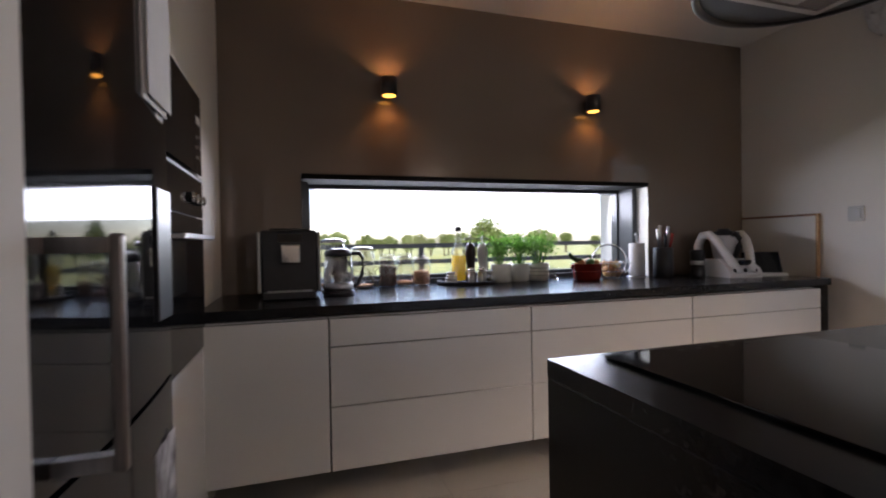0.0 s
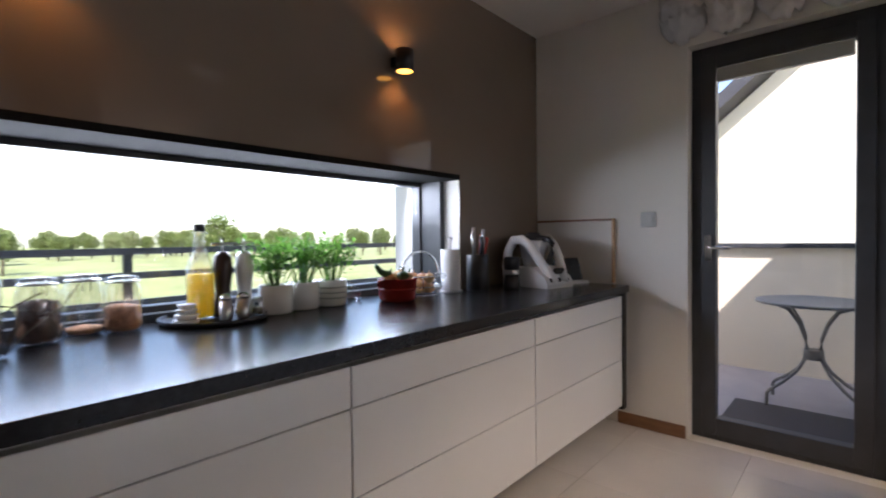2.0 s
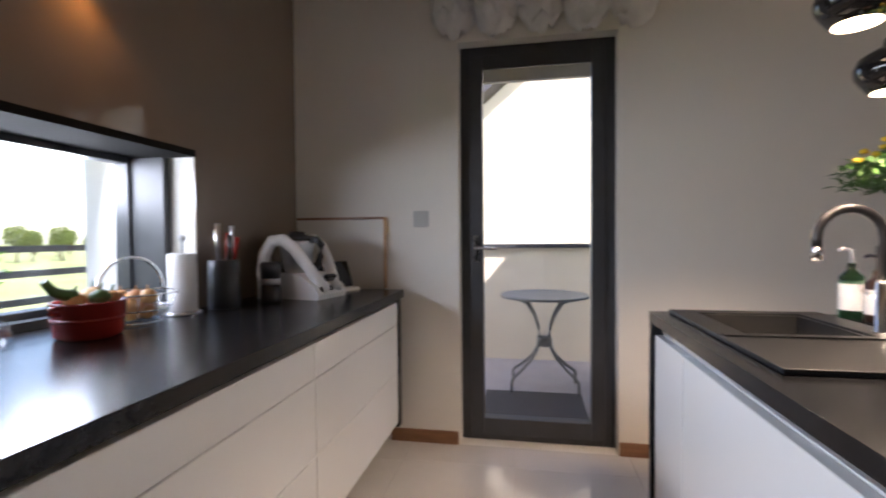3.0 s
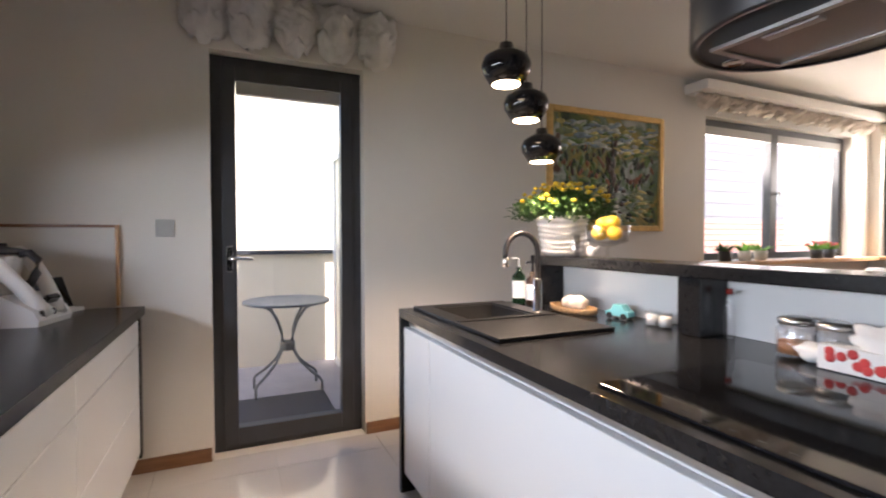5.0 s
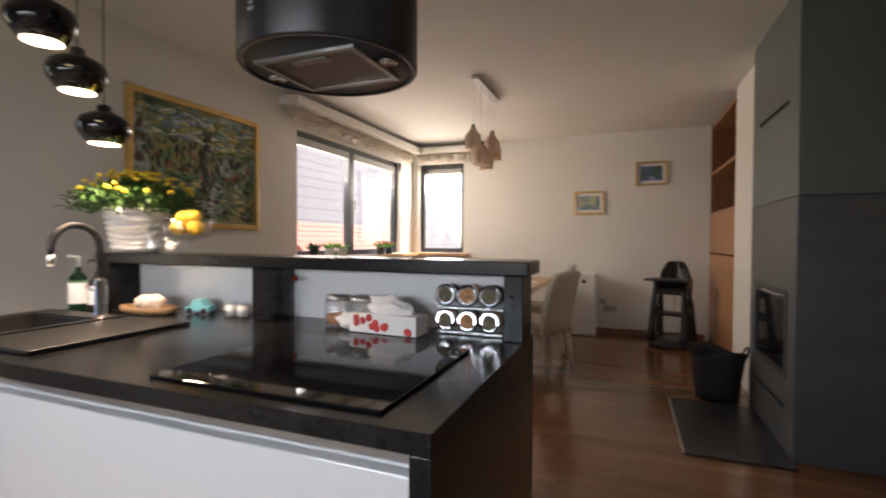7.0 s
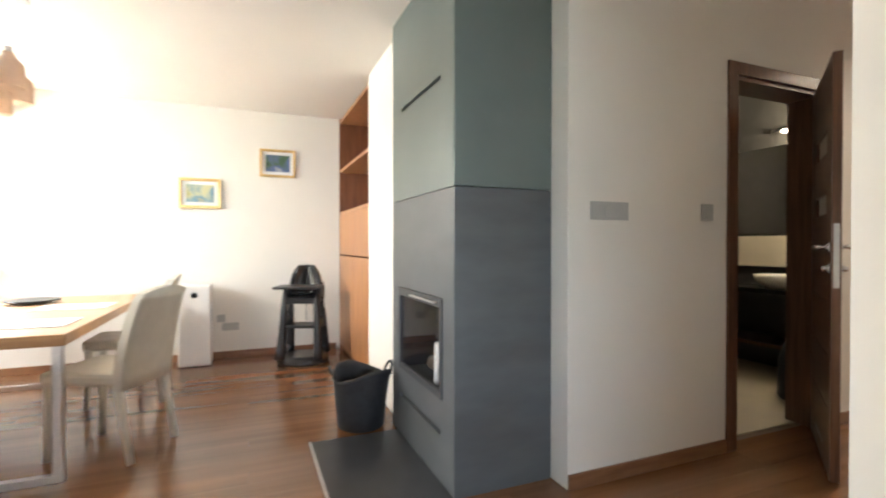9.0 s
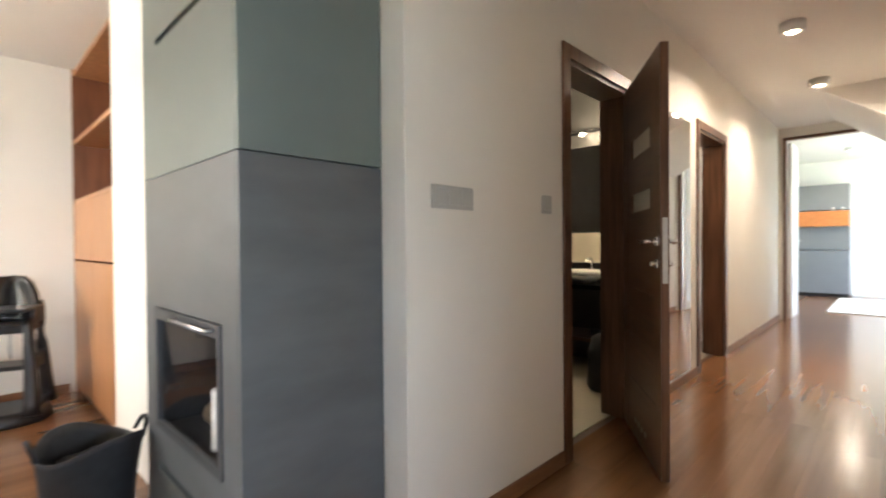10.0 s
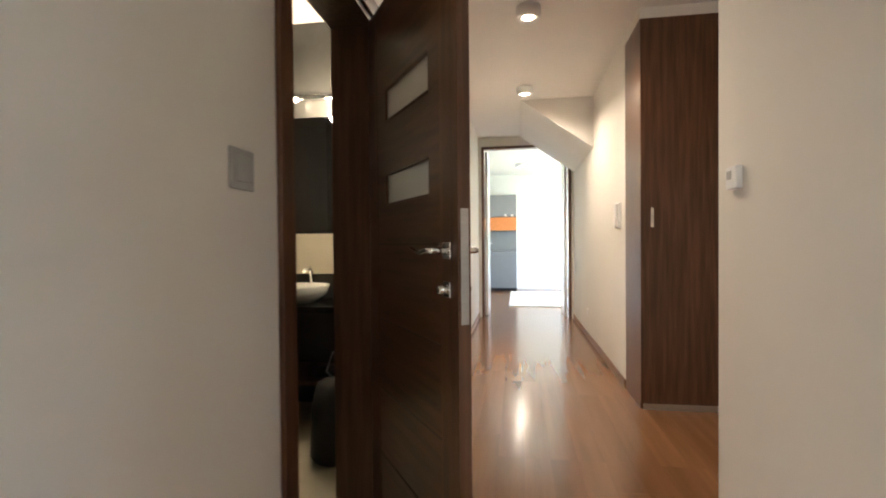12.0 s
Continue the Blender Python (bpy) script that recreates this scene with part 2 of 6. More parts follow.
ORANGECAB = mat("orange wood shelf", (0.40, 0.14, 0.04), 0.4, scale=3, stretch=(1, 8, 8), color2=(0.48, 0.19, 0.06))
PINKP = mat("red print", (0.55, 0.05, 0.05), 0.7, vary=0.2, scale=30)
PAINTBIG = painting_mat("landscape oil paint", [(0.02, 0.04, 0.03), (0.08, 0.13, 0.05), (0.34, 0.27, 0.07), (0.10, 0.17, 0.10), (0.42, 0.46, 0.42), (0.09, 0.05, 0.03)], 3.2)
PAINTA = painting_mat("meadow oil paint", [(0.35, 0.36, 0.10), (0.5, 0.5, 0.3), (0.12, 0.25, 0.35), (0.5, 0.42, 0.15)], 4)
PAINTB = painting_mat("night oil paint", [(0.03, 0.05, 0.04), (0.06, 0.12, 0.06), (0.10, 0.14, 0.30), (0.6, 0.6, 0.55)], 4)


# ---- mesh helpers ----
def box(bm, x0, x1, y0, y1, z0, z1, bevel=0.0):
    m = Matrix.Translation(((x0 + x1) / 2, (y0 + y1) / 2, (z0 + z1) / 2)) @ Matrix.Diagonal((abs(x1 - x0), abs(y1 - y0), abs(z1 - z0), 1))
    vs = bmesh.ops.create_cube(bm, size=1, matrix=m)["verts"]
    if bevel:
        es = list({e for v in vs for e in v.link_edges})
        bmesh.ops.bevel(bm, geom=es, offset=bevel, segments=2, affect="EDGES", profile=0.5)
    return bm


def lathe(bm, profile, at=(0, 0, 0), segs=24, capped=True):
    rings = []
    for r, z in profile:
        r = max(r, 0.0004)
        rings.append([bm.verts.new((at[0] + r * math.cos(2 * math.pi * i / segs), at[1] + r * math.sin(2 * math.pi * i / segs), at[2] + z)) for i in range(segs)])
    for a, b in zip(rings, rings[1:]):
        for i in range(segs):
            f = bm.faces.new((a[i], a[(i + 1) % segs], b[(i + 1) % segs], b[i]))
            f.smooth = True
    if capped:
        bm.faces.new(rings[0][::-1])
        bm.faces.new(rings[-1])
    return bm


def tube(bm, pts, r, segs=8, r2=None):
    pts = [Vector(p) for p in pts]
    rings = []
    for i, p in enumerate(pts):
        d = (pts[min(i + 1, len(pts) - 1)] - pts[max(i - 1, 0)]).normalized()
        q = d.to_track_quat("Z", "Y")
        rad = r if r2 is None else r + (r2 - r) * i / (len(pts) - 1)
        rings.append([bm.verts.new(p + q @ Vector((rad * math.cos(2 * math.pi * k / segs), rad * math.sin(2 * math.pi * k / segs), 0))) for k in range(segs)])
    for a, b in zip(rings, rings[1:]):
        for k in range(segs):
            f = bm.faces.new((a[k], a[(k + 1) % segs], b[(k + 1) % segs], b[k]))
            f.smooth = True
    bm.faces.new(rings[0][::-1])
    bm.faces.new(rings[-1])
    return bm


def ball(bm, at, rx, ry=None, rz=None, sub=2, wob=0.0):
    ry, rz = ry or rx, rz or rx
    vs = bmesh.ops.create_icosphere(bm, subdivisions=sub, radius=1)["verts"]
    for v in vs:
        k = 1 + (wob * noise.noise(v.co * 1.7 + Vector(at) * 3) if wob else 0)
        v.co = Vector((at[0] + v.co.x * rx * k, at[1] + v.co.y * ry * k, at[2] + v.co.z * rz * k))
        for f in v.link_faces:
            f.smooth = True
    return bm


def leaf(bm, at, direction, length, width):
    d = Vector(direction).normalized()
    s = d.cross(Vector((0.1, 0.2, 1))).normalized() * width / 2
    up = s.cross(d).normalized() * width * 0.2
    a = Vector(at)
    v = [bm.verts.new(p) for p in (a, a + d * length * 0.5 + s + up, a + d * length, a + d * length * 0.5 - s + up, a + d * length * 0.55)]
    bm.faces.new((v[0], v[4], v[1])), bm.faces.new((v[1], v[4], v[2])), bm.faces.new((v[2], v[4], v[3])), bm.faces.new((v[3], v[4], v[0]))


def prism(bm, poly, x0, x1, axis="x"):
    def at(p, k):
        return (k, p[0], p[1]) if axis == "x" else ((p[0], k, p[1]) if axis == "y" else (p[0], p[1], k))
    a = [bm.verts.new(at(p, x0)) for p in poly]
    b = [bm.verts.new(at(p, x1)) for p in poly]
    bm.faces.new(a), bm.faces.new(b[::-1])
    for i in range(len(poly)):
        j = (i + 1) % len(poly)
        bm.faces.new((a[i], b[i], b[j], a[j]))
    bmesh.ops.recalc_face_normals(bm, faces=bm.faces)
    return bm


def mesh_ob(name, bm, material):
    me = bpy.data.meshes.new(name)
    bm.to_mesh(me)
    bm.free()
    me.materials.append(material)
    return new(name, me)


def thing(name, at, label, category, group="", rz=0.0):
    ob = new(name)
    ob.empty_display_size = 0.05
    ob.matrix_world = pose(*at, 0, 0, rz)
    return tagged(ob, label, category, group)


def part(name, bm, material, parent, label=""):
    ob = mesh_ob(name, bm, material)
    ob.parent = parent
    return tagged(ob, label)


def B(*a, bevel=0.0):
    return box(bmesh.new(), *a, bevel=bevel)


def L(profile, at=(0, 0, 0), segs=24):
    return lathe(bmesh.new(), profile, at, segs)


def T(pts, r, segs=8, r2=None):
    return tube(bmesh.new(), pts, r, segs, r2)


def structure(name, bm, material, label="", category=""):
    return tagged(mesh_ob(name, bm, material), label, category, kind="structure")


def walled(axis, at0, at1, u0, u1, z0, z1, holes=()):
    """A wall slab with openings (u0, u1, z0, z1); axis is the slab's thin direction."""
    bm = bmesh.new()
    us = sorted({u0, u1, *[h[0] for h in holes], *[h[1] for h in holes]})
    zs = sorted({z0, z1, *[h[2] for h in holes], *[h[3] for h in holes]})
    for a, b in zip(us, us[1:]):
        for c, d in zip(zs, zs[1:]):
            if any(h[0] <= a and b <= h[1] and h[2] <= c and d <= h[3] for h in holes):
                continue
            if axis == "x":
                box(bm, at0, at1, a, b, c, d)
            else:
                box(bm, a, b, at0, at1, c, d)
    bmesh.ops.remove_doubles(bm, verts=bm.verts, dist=0.00001)
    return bm


# ---- structure ----
CZ, HZ = 2.625, 2.86                   # room and hall ceilings
XE, YN, YS = 3.88, 3.785, -3.88       # east, north and south faces of the open room
YL, YR, XEND = -0.32, 1.15, -8.08     # hallway: left wall, right wall, end
structure("wall_north", walled("y", YN + 0.006, 4.34, -0.4, 4.2, -0.2, 2.9, [(0.62, 3.0, 0.86, 1.57)]), WALL, "thick outer wall with a long low window", "wall")
structure("wall_east", walled("x", XE, 4.2, -4.2, YN, -0.2, 2.9, [(1.925, 2.79, 0.0, 2.29), (-3.50, -1.18, 1.03, 2.33)]), WALL, "cream painted outer wall", "wall")
structure("wall_south", walled("y", -4.2, YS, -0.6, XE, -0.2, 2.9, [(3.06, 3.78, 1.03, 2.36)]), WALL, "cream painted outer wall", "wall")
structure("wall_west_kitchen", walled("x", -0.05, 0.2, 1.5, YN, 0.0, CZ, [(1.553, 2.198, 0.0, 2.02), (2.55, 3.17, 0.12, 1.78)]), WALL, "cream wall round the built-in ovens", "wall")
structure("wall_west_back", B(-0.75, -0.6, 1.27, YN, 0, CZ), WALL)
structure("wall_partition", B(-2.74, 0.05, YR, 1.27, 0, HZ), WALL, "cream painted partition wall", "wall")
structure("wall_nib", B(-0.05, 0.05, 1.27, 1.5, 0, CZ), WALL)
structure("wall_fridge_cheek", B(0.2, 0.345, 1.50, 1.553, 0, CZ), WALL, "white cheek wall beside the fridge", "wall")
structure("wall_recess", B(-2.74, -2.64, 1.27, 2.5, 0, HZ), WALL)
structure("wall_recess_back", B(-4.8, -2.64, 2.5, 2.6, 0, HZ), WALL)
structure("wall_hall_right", B(XEND, -4.55, YR + 0.01, 1.29, 0, HZ), WALL, "cream hallway wall", "wall")
structure("wall_hall_left", walled("y", -0.51, YL, XEND, -0.585, 0, HZ, [(-2.57, -1.76, 0, 2.18), (-4.95, -4.08, 0, 2.20)]), WALL, "cream hallway wall with two door openings", "wall")
structure("wall_hall_end", walled("x", XEND - 0.12, XEND, -2.4, 3.0, 0, HZ, [(-0.27, 1.12, 0, 2.72)]), WALL)
structure("wall_fireplace_side", B(-0.55, -0.10, -2.38, -1.46, 0, CZ), WALL, "white wall beside the fireplace", "wall")
structure("wall_shelf_back", B(-0.7, -0.6, -4.2, -0.46, 0, CZ), WALL)
structure("wall_soffit", prism(bmesh.new(), [(0.34, HZ), (1.16, 2.28), (1.16, HZ)], XEND, -6.15), CEIL, "sloping plaster soffit in the hallway", "ceiling")
ceil_bm = bmesh.new()
box(ceil_bm, -0.59, XE, YS, YN, CZ, CZ + 0.4), box(ceil_bm, XEND, -0.60, -2.6, 2.6, HZ, HZ + 0.2)
structure("ceiling", ceil_bm, CEIL, "plain white plaster ceiling", "ceiling")
floor_kitchen = structure("floor_kitchen", B(-0.6, XE, 1.27, YN, -0.1, -0.006), GROUT, "polished beige tile floor", "floor")
floor_wood = structure("floor_wood", B(-12.8, XE, YS, 1.27, -0.1, -0.006), SUBFLOOR, "glossy brown hardwood plank floor", "floor")
structure("floor_recess", B(-4.8, -2.6, 1.27, 2.5, -0.1, 0.0), PLANK, "hardwood floor of the recess", "floor")
structure("wall_panel", walled("y", YN, YN + 0.006, 0.2, XE, 0.9, CZ, [(0.62, 3.0, 0.86, 1.57)]), TAUPE, "glossy taupe glass wall panel", "wall panel")


def skirting(x0, x1, y0, y1):
    structure("baseboard", B(x0, x1, y0, y1, 0, 0.075, bevel=0.003), BASEWOOD, "oak skirting board", "baseboard")


skirting(XE - 0.014, XE, 2.80, 3.2), skirting(XE - 0.014, XE, YS, 1.92)
skirting(-0.08, XE - 0.014, YS, YS + 0.014), skirting(-1.69, -0.585, YL, YL + 0.014), skirting(-4.01, -2.64, YL, YL + 0.014)
skirting(XEND, -5.02, YL, YL + 0.014), skirting(XEND, -4.55, YR - 0.004, YR + 0.01), skirting(-2.74, 0.05, YR - 0.014, YR)


def framed_window(name, axis, at, u0, u1, z0, z1, mullions=(), handles=(), depth=0.07, bar=0.065, blind=0.0):
    """A fixed window: outer frame, sashes between mullions, panes."""
    w = tagged(new(name), "dark anthracite framed window with clear panes", "window", kind="structure")

    def slab(a0, a1, c0, c1, d0=0.0, d1=None):
        d1 = depth if d1 is None else d1
        return B(at + d0, at + d1, a0, a1, c0, c1, bevel=0.004) if axis == "x" else B(a0, a1, at + d0, at + d1, c0, c1, bevel=0.004)
    for a0, a1, c0, c1 in ((u0, u0 + bar, z0, z1), (u1 - bar, u1, z0, z1), (u0 + bar, u1 - bar, z0, z0 + bar), (u0 + bar, u1 - bar, z1 - bar, z1)):
        part("window_frame", slab(a0, a1, c0, c1), ANTH, w)
    for m in mullions:
        part("mullion", slab(m - bar * 0.8, m + bar * 0.8, z0 + bar, z1 - bar, -0.01), ANTH, w)
    edges = [u0 + bar, *[v for m in mullions for v in (m - bar * 0.8, m + bar * 0.8)], u1 - bar]
    for a, b in zip(edges[::2], edges[1::2]):
        g = part("pane", slab(a, b, z0 + bar, z1 - bar, 0.03, 0.04), PANE, w)
        g.visible_shadow = False
        if blind:
            part("blind_cassette", slab(a, b, z1 - bar - blind, z1 - bar, -0.012, 0.028), SWITCH, w, "rolled grey blind cassette")
    for h, hz in handles:
        hb = bmesh.new()
        if axis == "x":
            box(hb, at - 0.05, at - 0.012, h - 0.012, h + 0.012, hz - 0.012, hz + 0.012), box(hb, at - 0.055, at - 0.04, h - 0.012, h + 0.012, hz - 0.11, hz + 0.012, 0.004)
        else:
            box(hb, h - 0.012, h + 0.012, at - 0.0, at + 0.11, hz - 0.012, hz + 0.012)
        part("window_handle", hb, CHROME, w, "chrome window handle")
    return w


framed_window("window_1", "y", 4.06, 0.62, 3.0, 0.90, 1.57, bar=0.055)
structure("trim_window_sill", B(0.62, 3.0, 4.0, 4.06, 0.862, 0.93), ANTH)
for _x0, _x1 in ((0.622, 0.66), (2.96, 2.998)):
    structure("trim_window_side", B(_x0, _x1, 3.905, 4.06, 0.931, 1.539), ANTH, "dark frame lining beside the low window", "trim")
# shade of the top reveal, put in as a near-black board
structure("trim_window_head", B(0.622, 2.998, 3.778, 4.06, 1.54, 1.568), MATTBLK, "near-black board standing for the shaded head of the low window", "trim")
framed_window("window_2", "x", 3.96, -3.50, -1.18, 1.03, 2.33, mullions=(-2.28,), handles=((-2.30, 1.68),), blind=0.08)
framed_window("window_3", "y", -4.04, 3.06, 3.78, 1.03, 2.36, handles=((3.10, 1.68),), blind=0.08)
structure("trim_sill_east", B(3.70, 3.98, YS, -1.12, 0.99, 1.028, bevel=0.004), OAK, "oak window sill board", "window sill")
structure("trim_sill_south", B(2.95, 3.70, -4.0, -3.70, 0.99, 1.028, bevel=0.004), OAK, "oak window sill board", "window sill")


# balcony door: frame, sash, pane, lever
def balcony_door():
    d = tagged(new("door_1"), "closed anthracite balcony door with full glass pane", "door", kind="structure")
    x = 3.95
    y0, y1, z1 = 1.925, 2.79, 2.29
    for a in ((y0, y0 + 0.06, 0, z1), (y1 - 0.06, y1, 0, z1), (y0 + 0.06, y1 - 0.06, z1 - 0.06, z1), (y0 + 0.06, y1 - 0.06, 0, 0.04)):
        part("door_frame", B(x + 0.02, x + 0.1, *a, bevel=0.004), ANTH, d)
    s0, s1, t0, t1 = y0 + 0.055, y1 - 0.055, 0.035, z1 - 0.055
    for a in ((s0, s0 + 0.075, t0, t1), (s1 - 0.075, s1, t0, t1), (s0 + 0.075, s1 - 0.075, t1 - 0.08, t1), (s0 + 0.075, s1 - 0.075, t0, t0 + 0.10)):
        part("sash", B(x, x + 0.075, *a, bevel=0.005), ANTH, d)
    g = part("pane", B(x + 0.035, x + 0.045, s0 + 0.075, s1 - 0.075, t0 + 0.10, t1 - 0.08), PANE, d)
    g.visible_shadow = False
    part("blind_cassette", B(x - 0.005, x + 0.03, s0 + 0.08, s1 - 0.08, t1 - 0.16, t1 - 0.085, bevel=0.006), SWITCH, d, "rolled grey blind cassette")
    h = bmesh.new()
    box(h, x - 0.012, x, s1 - 0.055, s1 - 0.02, 1.05, 1.20, 0.003)
    tube(h, [(x - 0.01, s1 - 0.037, 1.13), (x - 0.055, s1 - 0.037, 1.13), (x - 0.06, s1 - 0.06, 1.13), (x - 0.06, s1 - 0.16, 1.125)], 0.009)
    part("door_handle", h, CHROME, d, "chrome lever handle")


balcony_door()


def gathered(name, label, length, height, deep, material, lobes, seed, m):
    """A balloon blind: cloth hanging in swagged pouches."""
    rnd = random.Random(seed)
    t = thing(name, (0, 0, 0), label, "curtain")
    bm = bmesh.new()
    nu, nv = lobes * 12, 22
    grid = []
    off = [rnd.uniform(0.75, 1.1) for _ in range(lobes + 1)]
    for i in range(nu + 1):
        u = i / nu
        lob = u * lobes
        k = lob - math.floor(lob)
        a = off[min(int(lob), lobes)]
        swag = math.sin(math.pi * k) ** 0.6
        row = []
        for j in range(nv + 1):
            v = j / nv
            drop = height * v * (0.66 + 0.34 * swag * a)
            puff = deep * (0.25 + 0.75 * swag) * math.sin(math.pi * min(1, v * 0.95 + 0.05)) ** 0.7
            wr = 0.055 * noise.noise(Vector((lob * 5, v * 5 + swag * 3, seed))) + 0.035 * noise.noise(Vector((lob * 9, v * 15 - swag * 7, seed + 5)))
            row.append(bm.verts.new((u * length, -puff - wr * (0.4 + v), -drop + wr * 0.6)))
        grid.append(row)
    for i in range(nu):
        for j in range(nv):
            bm.faces.new((grid[i][j], grid[i + 1][j], grid[i + 1][j + 1], grid[i][j + 1])).smooth = True
    ob = part("cloth", bm, material, t)
    sol = ob.modifiers.new("thickness", "SOLIDIFY")
    sol.thickness = 0.004
    part("rail", B(0, length, -0.02, 0.01, -0.02, 0.0), WHITEPL, t)
    t.matrix_world = m
    return t


gathered("balloon_blind", "white gathered balloon blind above the balcony door", 1.2, 0.33, 0.13, FABRIC, 5, 3, pose(XE - 0.012, 2.93, CZ, 0, 0, -90))
gathered("valance", "beige gathered valance over the corner window", 2.75, 0.125, 0.06, LINEN, 13, 7, pose(XE - 0.09, -0.93, 2.475, 0, 0, -90))
gathered("valance", "beige gathered valance over the small corner window", 0.95, 0.13, 0.06, LINEN, 5, 9, pose(3.75, YS + 0.09, 2.475, 0, 0, 180))
structure("trim_pelmet_east", B(XE - 0.22, XE, YS, -0.91, 2.477, 2.56, bevel=0.004), CEIL, "white plaster pelmet", "trim")
structure("trim_pelmet_south", B(2.78, XE - 0.22, YS, YS + 0.22, 2.477, 2.56, bevel=0.004), CEIL, "white plaster pelmet", "trim")


# ---- kitchen run under the low window ----
def drawer_unit(x0, x1, lines, label):
    u = thing("drawer_cabinet", ((x0 + x1) / 2, 3.45, 0.17), label, "cabinet", "cabinets of the window run")
    w = (x1 - x0) / 2
    part("body", B(-w, w, -0.29, 0.32, 0.0, 0.672), WHITE, u)
    tops = [0.855, *lines]
    bots = [*lines, 0.165]
    for a, b in zip(tops, bots):
        part("drawer_front", B(-w + 0.001, w - 0.001, -0.335, -0.293, b - 0.17 + 0.0015, a - 0.17 - (0.018 if a > 0.8 else 0.0025), bevel=0.003), WHITE, u)
    return u


drawer_unit(0.202, 0.715, [], "white handleless base cabinet with one tall door")
drawer_unit(0.719, 1.700, [0.715, 0.45], "white handleless cabinet with three wide drawers")
drawer_unit(1.704, 2.712, [0.715, 0.45], "white handleless cabinet with three wide drawers")
drawer_unit(2.716, 3.725, [0.715, 0.45], "white handleless cabinet with three wide drawers")
side = thing("end_panel", (3.755, 3.45, 0.0), "black end panel of the kitchen run", "panel")
part("panel", B(-0.027, 0.027, -0.34, 0.33, 0.14, 0.853, bevel=0.002), BLACKTOP, side)
plinth = thing("plinth", (2, 3.7, 0), "dark recessed plinth under the floating cabinets", "plinth")
part("board", B(-1.79, 1.75, -0.12, 0.08, 0.0, 0.168), BLACK, plinth)
top = thing("worktop", (2, 3.45, 0.857), "long matt black worktop running into the window recess", "worktop")
part("slab", B(-1.8, 1.79, -0.355, 0.334, 0.0, 0.043, bevel=0.003), BLACKTOP, top)
part("recess_slab", B(-1.378, 0.998, 0.336, 0.548, 0.004, 0.043), BLACKTOP, top)


# fridge and built-in ovens
def fridge():
    f = thing("fridge", (0.0, 1.875, 0), "glossy black fridge freezer with steel bar handles", "fridge")
    part("body", B(-0.5, 0.26, -0.32, 0.32, 0.03, 1.98), BLACK, f)
    def bowed(z0, z1):
        # a door whose front bulges a little between rounded edges
        edge = [(0.334 - 0.014 * u * u - (0.012 if abs(u) == 1 else 0), 0.32 * u) for u in [k / 14 for k in range(-14, 15)]]
        bm = prism(bmesh.new(), [(0.262, -0.32), *edge, (0.262, 0.32)], z0, z1, "z")
        front = [fc for fc in bm.faces if abs(fc.normal.z) < 0.5 and abs(fc.normal.x) > 0.9 and fc.calc_center_median().x > 0.3]
        rim = {e for fc in front for e in fc.edges if any(g not in front for g in e.link_faces)}
        bmesh.ops.split_edges(bm, edges=list(rim))
        for fc in front:
            fc.smooth = True
        return bm
    up = part("upper_door", bowed(0.892, 1.98), GLOSSBLK, f)
    lo = part("freezer_door", bowed(0.05, 0.882), GLOSSBLK, f)
    for d, z0, z1 in ((up, 0.905, 1.18), (lo, 0.59, 0.86)):
        h = bmesh.new()
        box(h, 0.385, 0.399, -0.242, -0.228, z0, z1, 0.003)
        box(h, 0.305, 0.386, -0.244, -0.226, z0 + 0.004, z0 + 0.022), box(h, 0.305, 0.386, -0.244, -0.226, z1 - 0.022, z1 - 0.004)
        part("handle", h, DULLSTEEL, d, "dull steel bar handle")
    part("dispenser", B(0.331, 0.336, 0.16, 0.26, 1.02, 1.28, bevel=0.002), BLACK, f)
    part("foot", B(-0.4, 0.25, -0.30, 0.30, 0.0, 0.03), BLACK, f)
    cal = thing("calendar", (0.327, 2.06, 1.42), "white paper calendar hanging on the fridge door", "calendar")
    for i, tilt in enumerate((0.0, 0.006, 0.014)):
        part("sheet", B(tilt, tilt + 0.002, -0.10 + i * 0.006, 0.06 + i * 0.004, 0.01 * i, 0.55), PAPER, cal)
    ph = thing("photo_magnet", (0.334, 1.83, 1.62), "small dark photo magnets on the fridge", "magnet")
    part("photo", B(0, 0.004, -0.05, 0.03, 0.0, 0.10), PAINTB, ph)
    part("photo", B(0, 0.004, -0.02, 0.06, 0.12, 0.20), PAINTBIG, ph)
    tw = thing("tea_towel", (0.325, 2.07, 0.12), "patterned white tea towel on the freezer door", "towel")
    bm = bmesh.new()
    rows = []
    for i in range(13):
        rows.append([bm.verts.new((0.008 + 0.010 * math.sin(i * 1.3) * (1 - j / 14), -0.08 + 0.15 * i / 12, 0.66 * j / 12)) for j in range(13)])
    for a, b in zip(rows, rows[1:]):
        for j in range(12):
            bm.faces.new((a[j], b[j], b[j + 1], a[j + 1])).smooth = True
    part("cloth", bm, mat("printed towel cloth", (0.08, 0.06, 0.06), 0.9, color2=(0.62, 0.60, 0.58), scale=14), tw).modifiers.new("t", "SOLIDIFY").thickness = 0.003


fridge()


